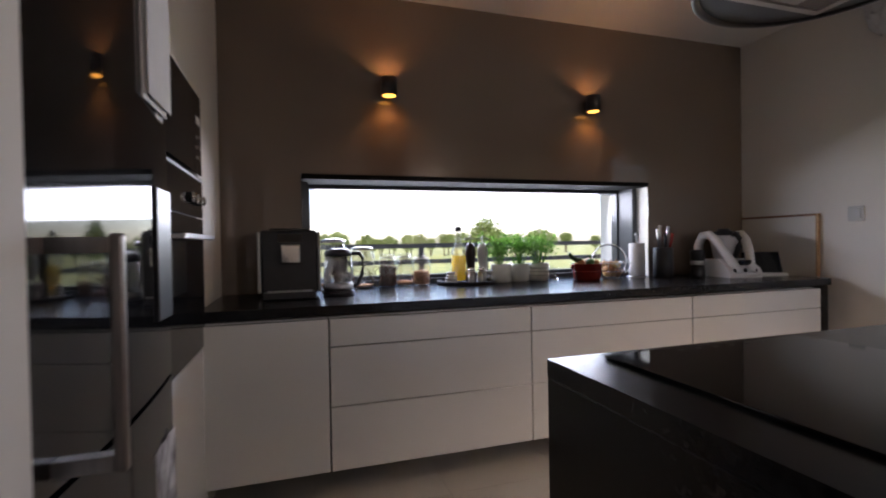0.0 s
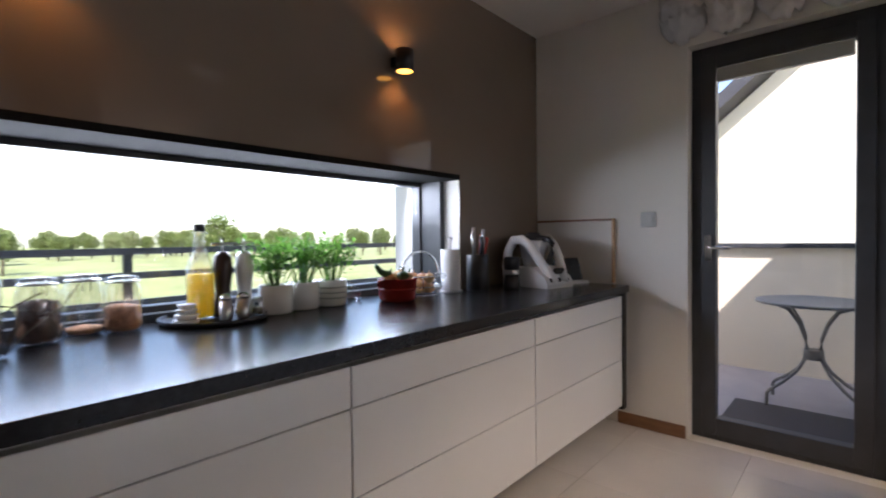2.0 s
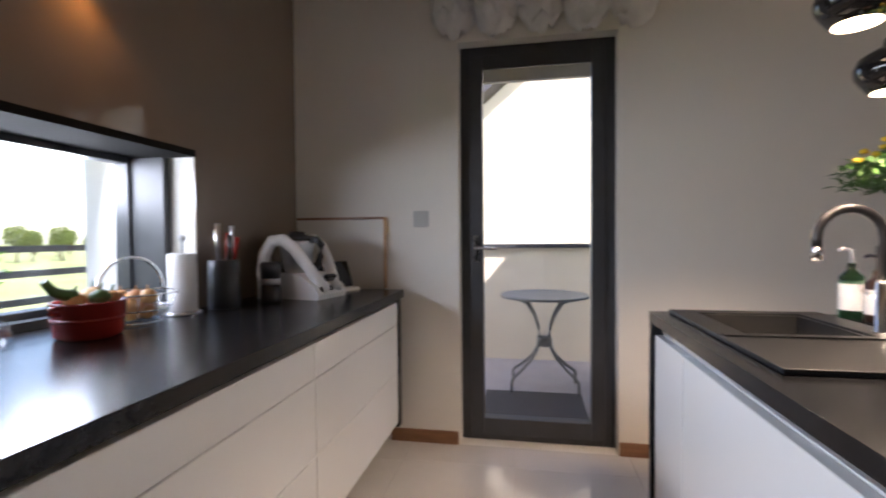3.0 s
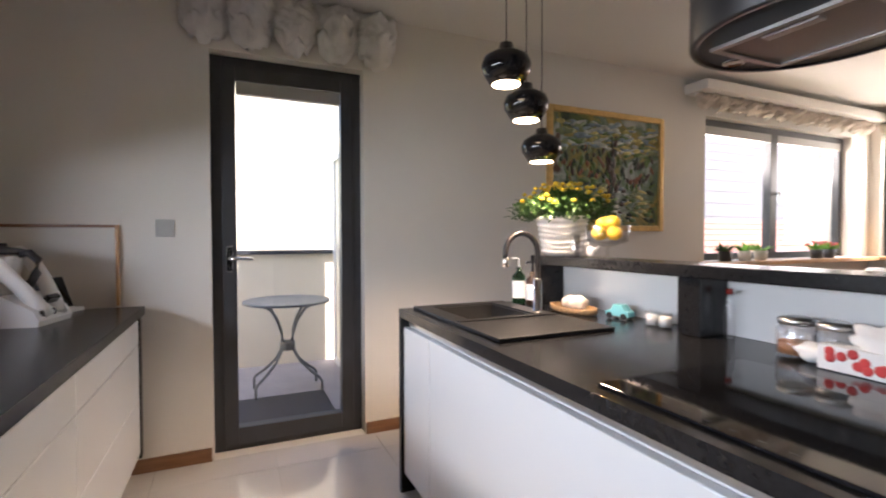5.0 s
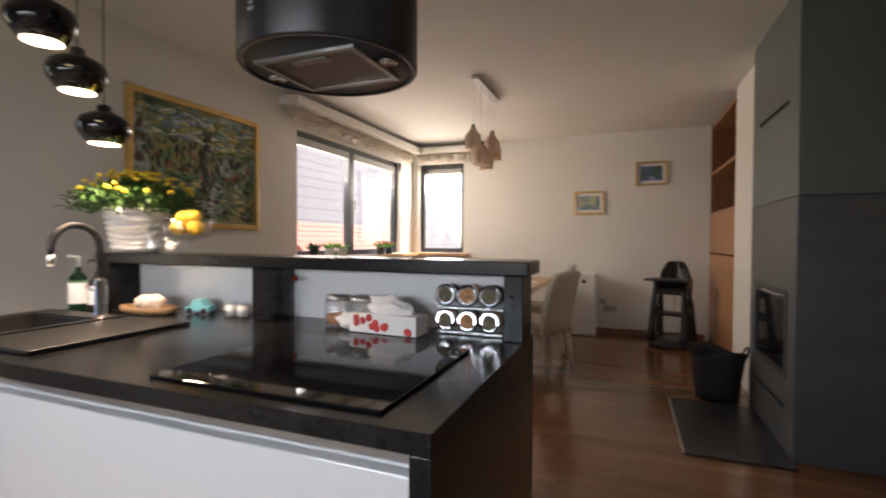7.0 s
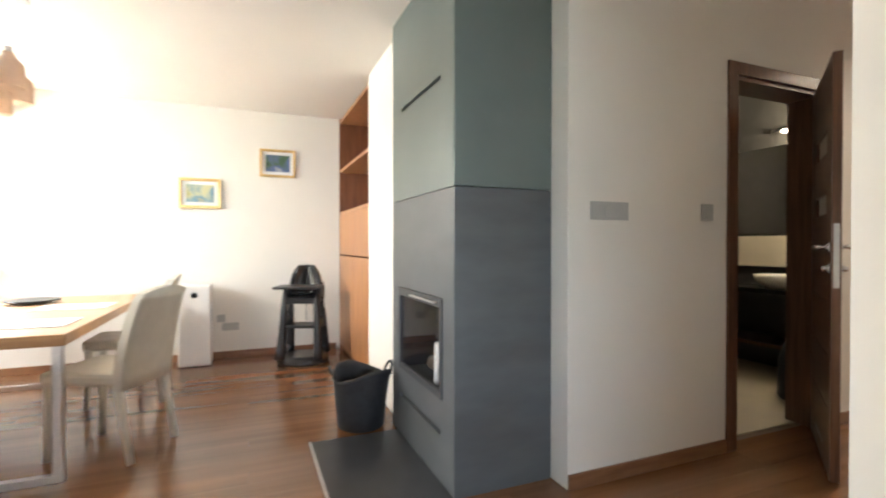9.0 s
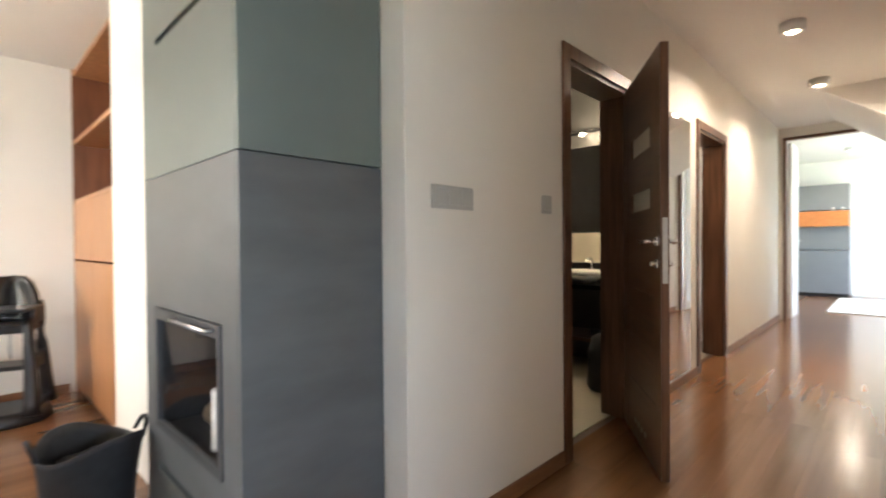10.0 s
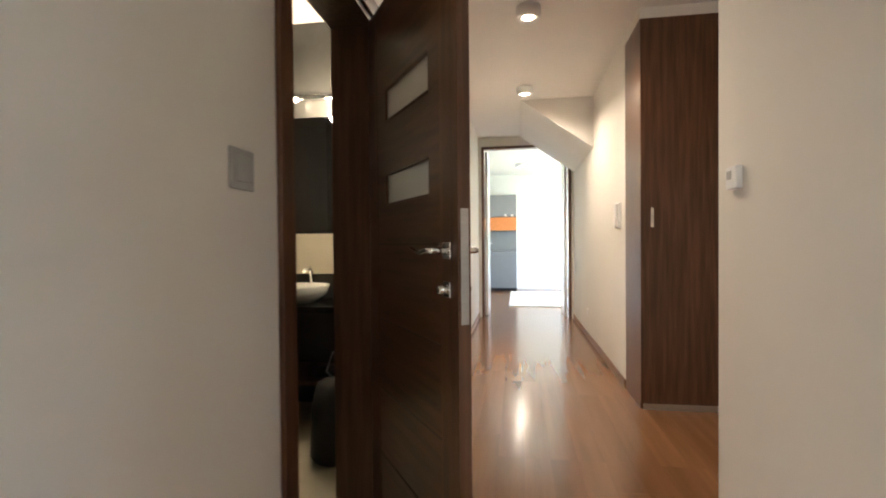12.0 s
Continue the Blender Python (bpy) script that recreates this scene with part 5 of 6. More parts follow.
def purifier():
    p = thing("air_purifier", (1.33, -3.70, 0), "white tower air purifier with a round dark sensor", "air purifier")
    part("body", B(-0.145, 0.145, -0.12, 0.12, 0.008, 0.80, bevel=0.02), WHITEPL, p)
    for i in range(18):
        part("slot", B(-0.11, 0.11, 0.1205, 0.1225, 0.08 + i * 0.028, 0.092 + i * 0.028), PAPER, p)
    s = L([(0.026, 0), (0.026, 0.006), (0.02, 0.008)])
    s.transform(pose(0, 0.1205, 0.70, -90, 0, 0))
    part("sensor", s, GLOSSBLK, p)
    part("foot", B(-0.13, 0.13, -0.11, 0.11, 0, 0.008), BLACK, p)


purifier()


def high_chair():
    h = thing("high_chair", (0.33, -3.42, 0), "black plastic baby high chair with a tray", "high chair", rz=70)
    h.scale = (1.08, 1.12, 1.0)
    part("base", L([(0.22, 0), (0.225, 0.02), (0.21, 0.075), (0.17, 0.085)], segs=36), BLACK, h)
    for y in (-0.17, 0.17):
        for pts in (((0.175, 0.06), (0.145, 0.14), (0.125, 0.24), (0.115, 0.36), (0.105, 0.50), (0.085, 0.64), (0.07, 0.70)),
                    ((-0.185, 0.06), (-0.17, 0.14), (-0.155, 0.24), (-0.145, 0.36), (-0.13, 0.50), (-0.13, 0.64), (-0.15, 0.80))):
            part("side_frame", T([(x, y * (1.0 - 0.28 * z), z) for x, z in pts], 0.042, 12, 0.024), BLACK, h)
        rail = prism(bmesh.new(), [(-0.15, 0.30), (-0.12, 0.345), (0.0, 0.352), (0.10, 0.345), (0.125, 0.32), (0.13, 0.43), (0.0, 0.425), (-0.15, 0.47)], y * 0.90 - 0.014, y * 0.90 + 0.014, "y")
        part("side_rail", rail, BLACK, h)
        foot = prism(bmesh.new(), [(-0.19, 0.05), (0.17, 0.05), (0.145, 0.17), (0.11, 0.115), (0.0, 0.095), (-0.12, 0.12), (-0.165, 0.21)], y * 0.97 - 0.016, y * 0.97 + 0.016, "y")
        part("foot_web", foot, BLACK, h)
    part("footrest", B(-0.10, 0.13, -0.14, 0.14, 0.36, 0.39, bevel=0.012), BLACK, h)
    part("seat", B(-0.14, 0.10, -0.15, 0.15, 0.60, 0.66, bevel=0.02), BLACK, h)
    bm = bmesh.new()
    rows = []
    for i in range(8):
        z = 0.64 + 0.34 * i / 7
        hw = 0.155 * math.sqrt(max(0.05, 1 - (i / 7.6) ** 3))
        rows.append([bm.verts.new((-0.15 - 0.05 * i / 7 + 0.07 * (abs(k - 4) / 4) ** 2, hw * (k - 4) / 4, z)) for k in range(9)])
    for a, b in zip(rows, rows[1:]):
        for k in range(8):
            bm.faces.new((a[k], b[k], b[k + 1], a[k + 1])).smooth = True
    part("backrest", bm, GLOSSBLK, h).modifiers.new("t", "SOLIDIFY").thickness = 0.025
    part("tray", B(0.02, 0.30, -0.19, 0.19, 0.765, 0.79, bevel=0.01), BLACK, h)
    part("tray_arm", B(-0.14, 0.05, -0.165, -0.14, 0.66, 0.765), BLACK, h)
    part("tray_arm", B(-0.14, 0.05, 0.14, 0.165, 0.66, 0.765), BLACK, h)
    part("strap", T([(0.0, 0.03, 0.60), (0.01, 0.03, 0.5), (0.0, 0.03, 0.42)], 0.008, 6), SWITCH, h)


high_chair()
for x, z, n in ((1.11, 0.42, 1), (1.02, 0.33, 2)):
    s = thing("wall_socket", (x, YS, z), "grey wall socket above the skirting", "socket")
    part("plate", B(-0.04 * n, 0.04 * n, 0, 0.009, -0.04, 0.04, bevel=0.003), SWITCH, s)
    part("insert", B(-0.03 * n, 0.03 * n, 0.009, 0.012, -0.03, 0.03), SWITCH, s)


def chandelier():
    x, y = 2.05, -1.57
    b = thing("chandelier", (x, y, 1.88), "cluster of clear glass pendant shades on a metal bar", "chandelier")
    part("ceiling_bar", B(-0.035, 0.035, -0.36, 0.36, CZ - 1.88 - 0.035, CZ - 1.88 - 0.001, bevel=0.004), STEEL, b)
    for i, (dx, dy, dz) in enumerate(((0.0, -0.28, 0.12), (0.05, -0.15, 0.02), (-0.05, -0.03, 0.14), (0.04, 0.10, 0.05), (-0.03, 0.22, 0.0), (0.03, 0.30, 0.13))):
        s = part("shade", lathe(bmesh.new(), [(0.07, dz), (0.068, dz + 0.12), (0.03, dz + 0.16), (0.028, dz + 0.18), (0.025, dz + 0.18), (0.026, dz + 0.158), (0.064, dz + 0.118), (0.067, dz)], (dx, dy, 0), 24, False), PEACH, b)
        part("socket", L([(0.02, dz + 0.16), (0.02, dz + 0.21)], (dx, dy, 0)), STEEL, s)
        part("cord", T([(dx, dy, dz + 0.21), (dx * 0.3, dy, CZ - 1.88 - 0.036)], 0.0018, 5), STEEL, b)


chandelier()


def sill_plants():
    zs = 1.0285
    for x, y, m, f, lab in ((3.80, -1.62, CERAMIC, LEAF, "white orchid pot with green leaves"), (3.80, -1.85, STONE, LEAF, "pale pot with a small green plant"), (3.80, -2.95, ANTH, REDF, "dark planter of red flowers"), (3.78, -2.70, ANTH, REDF, "dark planter of red flowers"), (3.80, -1.35, BLACK, LEAFD, "black pot with dark leaves")):
        p = thing("sill_plant", (x, y, zs), lab, "potted plant", "plants on the sill")
        part("pot", L([(0.045, 0), (0.06, 0.09), (0.055, 0.09), (0.05, 0.08)]), m, p)
        rnd = random.Random(int(y * 100))
        lf, bl = bmesh.new(), bmesh.new()
        for i in range(26):
            a = rnd.uniform(0, 6.28)
            leaf(lf, (0.02 * math.cos(a), 0.02 * math.sin(a), 0.08), (math.cos(a), math.sin(a), rnd.uniform(0.2, 1.3)), rnd.uniform(0.07, 0.13), 0.035)
        part("leaves", lf, LEAF if f is REDF else f, p)
        if f is REDF:
            for i in range(16):
                a, r = rnd.uniform(0, 6.28), rnd.uniform(0, 0.09)
                ball(bl, (r * math.cos(a), r * math.sin(a), rnd.uniform(0.12, 0.17)), 0.016, 0.016, 0.01, 1, 0.3)
            part("flowers", bl, REDF, p)


sill_plants()


# fireplace
def fireplace():
    f = thing("fireplace", (-0.31, -0.95, 0), "tall grey slab-clad fireplace with glass firebox", "fireplace")
    x0, x1, y0, y1 = -0.27, 0.27, -0.50, 0.50
    iy0, iy1, iz0, iz1 = -0.36, 0.36, 0.42, 0.93
    for z0, z1, m in ((0.0, 1.468, SLATE), (1.472, CZ, SLATEG)):
        holes = [(iy0, iy1, iz0, iz1), (-0.34, 0.33, 0.24, 0.27)] if z0 == 0 else [(-0.31, 0.33, 2.015, 2.04)]
        part("side_slab", walled("x", x1 - 0.02, x1, y0, y1 - 0.0205, z0, z1, holes), m, f)
        part("front_slab", B(x0, x1, y1 - 0.02, y1, z0, z1, bevel=0.002), m, f)
    core = walled("x", x0, x1 - 0.021, y0, y1 - 0.021, 0.0, CZ, [(iy0, iy1, iz0, iz1)])
    part("core", core, BLACK, f)
    part("firebox", B(x0 + 0.1, x0 + 0.11, iy0, iy1, iz0, iz1), BLACK, f)
    d = part("firebox_door", walled("x", x1 - 0.015, x1 + 0.006, iy0 + 0.004, iy1 - 0.004, iz0 + 0.004, iz1 - 0.004, [(iy0 + 0.035, iy1 - 0.035, iz0 + 0.035, iz1 - 0.05)]), ANTH, f)
    part("glass", B(x1 - 0.010, x1 - 0.004, iy0 + 0.035, iy1 - 0.035, iz0 + 0.035, iz1 - 0.05), PANE, d)
    part("handle", T([(x1 + 0.006, iy0 + 0.30, iz1 - 0.025), (x1 + 0.03, iy0 + 0.30, iz1 - 0.025), (x1 + 0.03, iy1 - 0.06, iz1 - 0.025), (x1 + 0.006, iy1 - 0.06, iz1 - 0.025)], 0.006), STEEL, d)
    part("log", T([(0.1, -0.2, iz0 + 0.05), (0.12, 0.22, iz0 + 0.07)], 0.045, 10), BARK, f, "birch log in the firebox")
    part("log", T([(0.18, 0.12, iz0 + 0.02), (0.19, 0.14, iz0 + 0.24)], 0.04, 10, 0.036), PAPER, f, "pale birch log standing in the firebox")
    h = thing("hearth_slab", (0.22, -0.84, 0), "flat dark tile hearth with pale edging", "hearth")
    part("slab", B(-0.255, 0.28, -0.50, 0.50, 0.001, 0.012, bevel=0.002), DARKTILE, h)
    part("edging", B(0.281, 0.295, -0.50, 0.50, 0.001, 0.014), STEEL, h)


fireplace()


def basket():
    b = thing("log_basket", (0.16, -1.52, 0), "black soft tub with handles beside the hearth", "basket")
    tub = L([(0.135, 0), (0.15, 0.01), (0.158, 0.10), (0.167, 0.20), (0.176, 0.30), (0.184, 0.37), (0.19, 0.40), (0.18, 0.40), (0.17, 0.36), (0.155, 0.20), (0.14, 0.03), (0.02, 0.02)], segs=48)
    for v in tub.verts:
        # the soft wall sags and buckles towards the rim
        k = max(0.0, v.co.z / 0.40) ** 1.5
        a = math.atan2(v.co.y, v.co.x)
        q = 1 + k * (0.05 * math.sin(3 * a + 1) + 0.10 * noise.noise(Vector((math.cos(a) * 2, math.sin(a) * 2, v.co.z * 4))))
        v.co = Vector((v.co.x * q, v.co.y * q, v.co.z - 0.035 * k * (1 + math.sin(2 * a + 0.6))))
    part("tub", tub, RUBBERBAG, b)
    for s in (-1, 1):
        part("handle", T([(s * 0.18, -0.07, 0.34), (s * 0.20, -0.04, 0.395), (s * 0.205, 0.0, 0.41), (s * 0.20, 0.04, 0.395), (s * 0.18, 0.07, 0.34)], 0.009), RUBBERBAG, b)
    part("liner", ball(bmesh.new(), (0, 0, 0.25), 0.13, 0.13, 0.05, 3, 0.5), RUBBERBAG, b)


basket()


def bookcase():
    c = thing("bookcase", (-0.12, -3.13, 0), "built-in cherry wood bookcase with closed doors below", "bookcase")
    y0, y1 = -0.745, 0.745
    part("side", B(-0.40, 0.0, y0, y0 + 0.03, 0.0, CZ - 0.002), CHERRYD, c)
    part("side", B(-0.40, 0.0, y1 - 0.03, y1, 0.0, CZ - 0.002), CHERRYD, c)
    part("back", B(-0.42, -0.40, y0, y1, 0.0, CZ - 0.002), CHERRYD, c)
    for z in (1.56, 2.04, CZ - 0.03):
        part("shelf", B(-0.395, -0.005, y0 + 0.031, y1 - 0.031, z - 0.03, z, bevel=0.002), CHERRY, c)
    for a, b in ((y0 + 0.031, -0.002), (0.002, y1 - 0.031)):
        for z0, z1 in ((0.06, 1.07), (1.085, 1.525)):
            part("door", B(-0.022, 0.0, a, b, z0, z1, bevel=0.002), CHERRY, c)
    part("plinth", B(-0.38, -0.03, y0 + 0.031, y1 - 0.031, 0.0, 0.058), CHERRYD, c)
    p = thing("picture_frame", (-0.22, -2.62, 1.561), "small white photo frame on the shelf", "photo frame", rz=70)
    part("frame", B(-0.09, 0.09, 0, 0.015, 0, 0.15, bevel=0.003), WHITEPL, p)
    part("photo", B(-0.07, 0.07, -0.002, 0.0, 0.02, 0.13), PAINTB, p)


bookcase()


# ---- hallway ----
switch((-0.835, YL, 1.365), 0, 3, "grey triple light switch")
switch((-1.53, YL, 1.375), 0, 1)


def door_casing(x0, x1, z1, name):
    d = tagged(new(name), "walnut door frame lining the hallway opening", "door frame", kind="structure")
    w = 0.07
    for yy0, yy1 in ((YL + 0.001, YL + 0.016), (-0.526, -0.511)):
        part("casing", B(x0 - w, x0 + 0.005, yy0, yy1, 0, z1 + w, bevel=0.003), WALNUT, d)
        part("casing", B(x1 - 0.005, x1 + w, yy0, yy1, 0, z1 + w, bevel=0.003), WALNUT, d)
        part("casing", B(x0 + 0.006, x1 - 0.006, yy0, yy1, z1 - 0.005, z1 + w, bevel=0.003), WALNUT, d)
    part("jamb", B(x0 + 0.0015, x0 + 0.03, -0.509, YL, 0, z1 - 0.006), WALNUT, d)
    part("jamb", B(x1 - 0.03, x1 - 0.0015, -0.509, YL, 0, z1 - 0.006), WALNUT, d)
    part("head", B(x0 + 0.031, x1 - 0.031, -0.509, YL, z1 - 0.03, z1 - 0.006), WALNUT, d)
    return d


door_casing(-2.57, -1.76, 2.18, "door_2")
door_casing(-4.95, -4.08, 2.20, "door_3")


def door_leaf(name, hinge, angle, width, height, label, panes=True):
    """A flush leaf along local x from the hinge, thickness along -y."""
    d = tagged(new(name), label, "door", kind="structure")
    px0, px1 = width * 0.26, width * 0.76
    holes = [(px0, px1, 1.355, 1.47), (px0, px1, 1.675, 1.80)] if panes else []
    e = width * 0.14
    for a, b in ((0.0, e), (width - e, width)):
        part("stile", B(a, b, -0.04, 0.0, 0.012, height, bevel=0.0015), WALNUT, d)
    part("leaf", walled("y", -0.0385, -0.0015, e, width - e, 0.012, height, holes), WALNUTH, d)
    for h in holes:
        part("frosted_pane", B(h[0], h[1], -0.028, -0.012, h[2], h[3]), FROST, d)
        for z in (h[2], h[3]):
            part("bead", B(h[0], h[1], -0.043, 0.003, z - 0.003, z + 0.003), WALNUT, d)
    for z in (0.35, 0.62, 0.90, 1.20):
        part("groove_bead", B(width * 0.14, width * 0.86, -0.0415, 0.0015, z, z + 0.004), PEPPER, d)
    for k in range(4):
        v = L([(0.014, -0.022), (0.016, -0.022), (0.016, 0.022), (0.014, 0.022)], segs=14)
        v.transform(pose(width * 0.36 + k * 0.075, -0.02, 0.12, 90, 0, 0))
        part("vent_ring", v, STEEL, d)
    hx = width - 0.06
    for s in (0.0, -0.04):
        sg = 1 if s == 0 else -1
        part("rose", B(hx - 0.024, hx + 0.024, s, s + sg * 0.008, 1.16, 1.208, bevel=0.003), CHROME, d)
        part("handle", T([(hx, s + sg * 0.006, 1.184), (hx, s + sg * 0.05, 1.184), (hx - 0.03, s + sg * 0.056, 1.184), (hx - 0.07, s + sg * 0.056, 1.176), (hx - 0.135, s + sg * 0.054, 1.19)], 0.0095), CHROME, d, "chrome lever handle")
        part("lock_rose", B(hx - 0.022, hx + 0.022, s, s + sg * 0.008, 1.05, 1.096, bevel=0.003), CHROME, d)
        k = L([(0.013, 0), (0.015, 0.012), (0.010, 0.026)], segs=16)
        k.transform(pose(hx - 0.005, s + sg * 0.006, 1.073, -90 * sg, 0, 0))
        part("turn_knob", k, CHROME, d)
    part("lock_plate", B(width, width + 0.0025, -0.032, -0.008, 0.98, 1.30), STEEL, d)
    d.matrix_world = pose(hinge[0], hinge[1], 0, 0, 0, angle)
    return d


door_leaf("door_4", (-2.53, -0.30), 34.5, 0.825, 2.15, "walnut door standing ajar with two frosted panes")
door_leaf("door_5", (-4.90, -0.53), -82, 0.80, 2.15, "walnut door opened into the room", False)

mi = thing("wall_mirror", (-3.46, YL, 0), "tall frameless mirror on the hallway wall", "mirror")
part("glass", B(-0.37, 0.37, 0.002, 0.007, 0.09, 2.20), MIRROR, mi)
part("clip", B(-0.37, 0.37, 0.001, 0.010, 0.077, 0.089), STEEL, mi)

wr = thing("wardrobe", (-4.31, 1.78, 0), "tall walnut wardrobe with a steel pull", "wardrobe")
part("side", B(-0.24, 0.215, -0.62, -0.60, 0.0, 2.78), WALNUT, wr)
part("body", B(-0.24, 0.21, -0.599, 0.70, 0.06, 2.76), WALNUT, wr)
part("door", B(0.212, 0.236, -0.62, 0.035, 0.045, 2.775, bevel=0.002), WALNUT, wr)
part("door", B(0.212, 0.236, 0.04, 0.70, 0.045, 2.775, bevel=0.002), WALNUT, wr)
part("top_strip", B(-0.24, 0.22, -0.62, 0.70, 2.782, HZ - 0.002), WALL, wr)
part("plinth", B(-0.22, 0.225, -0.599, 0.70, 0.0, 0.04), STEEL, wr)
part("handle", B(0.236, 0.258, -0.56, -0.535, 1.30, 1.44, bevel=0.004), CHROME, wr, "short steel pull handle")
th = thing("thermostat", (-2.56, YR, 1.45), "white room thermostat on the partition wall", "thermostat")
part("case", B(-0.045, 0.045, -0.028, 0.0, -0.045, 0.045, bevel=0.005), WHITEPL, th)
part("display", B(-0.03, 0.01, -0.0295, -0.028, -0.005, 0.028), SWITCH, th)
ic = thing("intercom", (-4.75, YR + 0.01, 1.42), "white wall intercom handset", "intercom")
part("base", B(-0.05, 0.05, -0.02, 0.0, -0.11, 0.11, bevel=0.004), WHITEPL, ic)
part("handset", B(-0.03, 0.03, -0.05, -0.02, -0.10, 0.10, bevel=0.01), WHITEPL, ic)
sk = thing("wall_socket", (-6.6, YR + 0.01, 0.32), "white wall socket near the floor", "socket")
part("plate", B(-0.04, 0.04, -0.009, 0, -0.04, 0.04, bevel=0.003), WHITEPL, sk)


def ceiling_spot(x, y, top=HZ):
    s = thing("ceiling_spot", (x, y, top - 0.075), "round white surface ceiling spot, lit", "ceiling lamp", "hall spots")
    part("case", L([(0.044, 0.012), (0.048, 0.0), (0.085, 0.0), (0.088, 0.004), (0.088, 0.074)], segs=32), WHITEPL, s)
    part("lens", L([(0.043, 0.004), (0.043, 0.010)]), LITWARM, s, "glowing warm lens")
    lamp("lamp_spot", (x, y, top - 0.09), (x, y, 0), 5.2, (1, 0.78, 0.56), spot=160, radius=0.04)


ceiling_spot(-3.95, 0.38), ceiling_spot(-5.70, 0.38), ceiling_spot(-11.0, 0.35, HZ + 0.05)


# bathroom behind the ajar door
structure("wall_bath_back", B(-4.0, -1.2, -2.32, -2.2, 0, HZ), STONEDK, "dark tiled bathroom wall", "wall")
structure("wall_bath_left", B(-4.02, -3.9, -2.2, -0.45, 0, HZ), STONEDK, "dark tiled bathroom wall", "wall")
structure("wall_bath_right", B(-1.3, -1.2, -2.2, -0.45, 0, HZ), STONEDK)
structure("floor_bath", B(-3.9, -1.3, -2.2, -0.452, -0.004, 0.004), BATHFLOOR, "sand tiled bathroom floor", "floor")
va = thing("washstand", (-3.63, -1.35, 0), "dark washstand with white basin", "washstand")
part("counter", B(-0.26, 0.24, -0.7, 0.7, 0.76, 0.80, bevel=0.003), BLACKTOP, va)
part("shelf", B(-0.26, 0.2, -0.7, 0.7, 0.28, 0.31), WALNUT, va)
for y in (-0.68, 0.65):
    part("leg", B(-0.26, 0.2, y, y + 0.03, 0.0, 0.759), BLACK, va)
ba = thing("wash_basin", (-3.60, -1.2, 0.801), "white ceramic vessel basin", "basin")
part("bowl", L([(0.10, 0), (0.19, 0.06), (0.21, 0.12), (0.20, 0.12), (0.17, 0.06), (0.05, 0.02)], segs=32), CERAMIC, ba)
bt2 = thing("bath_tap", (-3.80, -1.2, 0.801), "chrome basin tap behind the vessel basin", "tap")
part("spout", T([(0, 0, 0), (0, 0, 0.2), (0.03, 0, 0.23), (0.12, 0, 0.21)], 0.014), CHROME, bt2)
sd = thing("soap_dispenser", (-3.62, -0.92, 0.801), "white soap dispenser on the washstand", "soap dispenser")
part("bottle", L([(0.03, 0), (0.03, 0.10), (0.012, 0.12)]), CERAMIC, sd)
part("pump", T([(0, 0, 0.12), (0, 0, 0.15), (0.03, 0, 0.152)], 0.005), CHROME, sd)
bm_ = thing("bath_mirror", (-3.9, -1.35, 1.60), "dark framed bathroom mirror", "mirror")
part("glass", B(0.001, 0.012, -0.65, 0.65, -0.30, 0.55), MIRROR, bm_)
part("splashback", B(0.001, 0.014, -0.7, 0.7, -0.62, -0.32), RENDER_, bm_)
bl_ = thing("bath_lamp", (-3.9, -1.1, 2.28), "chrome bathroom lamp with two lit bulbs", "wall lamp")
part("bar", B(0.0, 0.06, -0.35, 0.35, -0.01, 0.02, bevel=0.004), CHROME, bl_)
for y in (-0.2, 0.22):
    part("bulb", ball(bmesh.new(), (0.10, y, -0.02), 0.019), LITWARM, bl_)
lamp("lamp_bath", (-3.68, -1.1, 2.2), (-3, -1.1, 0), 2.0, (1, 0.78, 0.5), radius=0.06)
hd = thing("hair_dryer", (-3.5, -0.95, 0.35), "dark hair dryer with white cable", "hair dryer")
part("body", T([(0, -0.1, 0.0), (0, 0.1, 0.02)], 0.04, 12, 0.03), BLACK, hd)
part("cable", T([(0, 0.1, 0.02), (0.12, 0.16, 0.12), (0.16, 0.1, 0.18), (0.15, 0.05, 0.05), (0.12, 0.14, -0.05)], 0.006), WHITEPL, hd)
bn = thing("laundry_bin", (-3.05, -0.72, 0.005), "black cloth laundry bag", "laundry bag")
part("bag", L([(0.12, 0), (0.14, 0.03), (0.13, 0.3), (0.10, 0.42), (0.04, 0.45)]), RUBBERBAG, bn)

# store room behind the second opening
structure("wall_store_back", B(-5.6, -4.02, -2.1, -2.0, 0, HZ), WALL)
structure("wall_store_left", B(-5.7, -5.6, -2.0, -0.45, 0, HZ), WALL)
structure("floor_store", B(-5.6, -4.02, -2.0, -0.452, -0.004, 0.002), BATHFLOOR)
# added fill light and glowing disc, out of view, to brighten the crates
lamp("lamp_store_fill", (-4.8, -1.4, HZ - 0.06), (-4.8, -1.4, 0), 3, (1, 0.93, 0.82), radius=0.08)
cl = thing("ceiling_lamp", (-4.8, -1.4, HZ - 0.05), "added glowing disc, out of view, that brightens the store room", "ceiling lamp")
part("diffuser", L([(0.10, 0.0), (0.14, 0.02), (0.14, 0.048)]), LITWARM, cl)
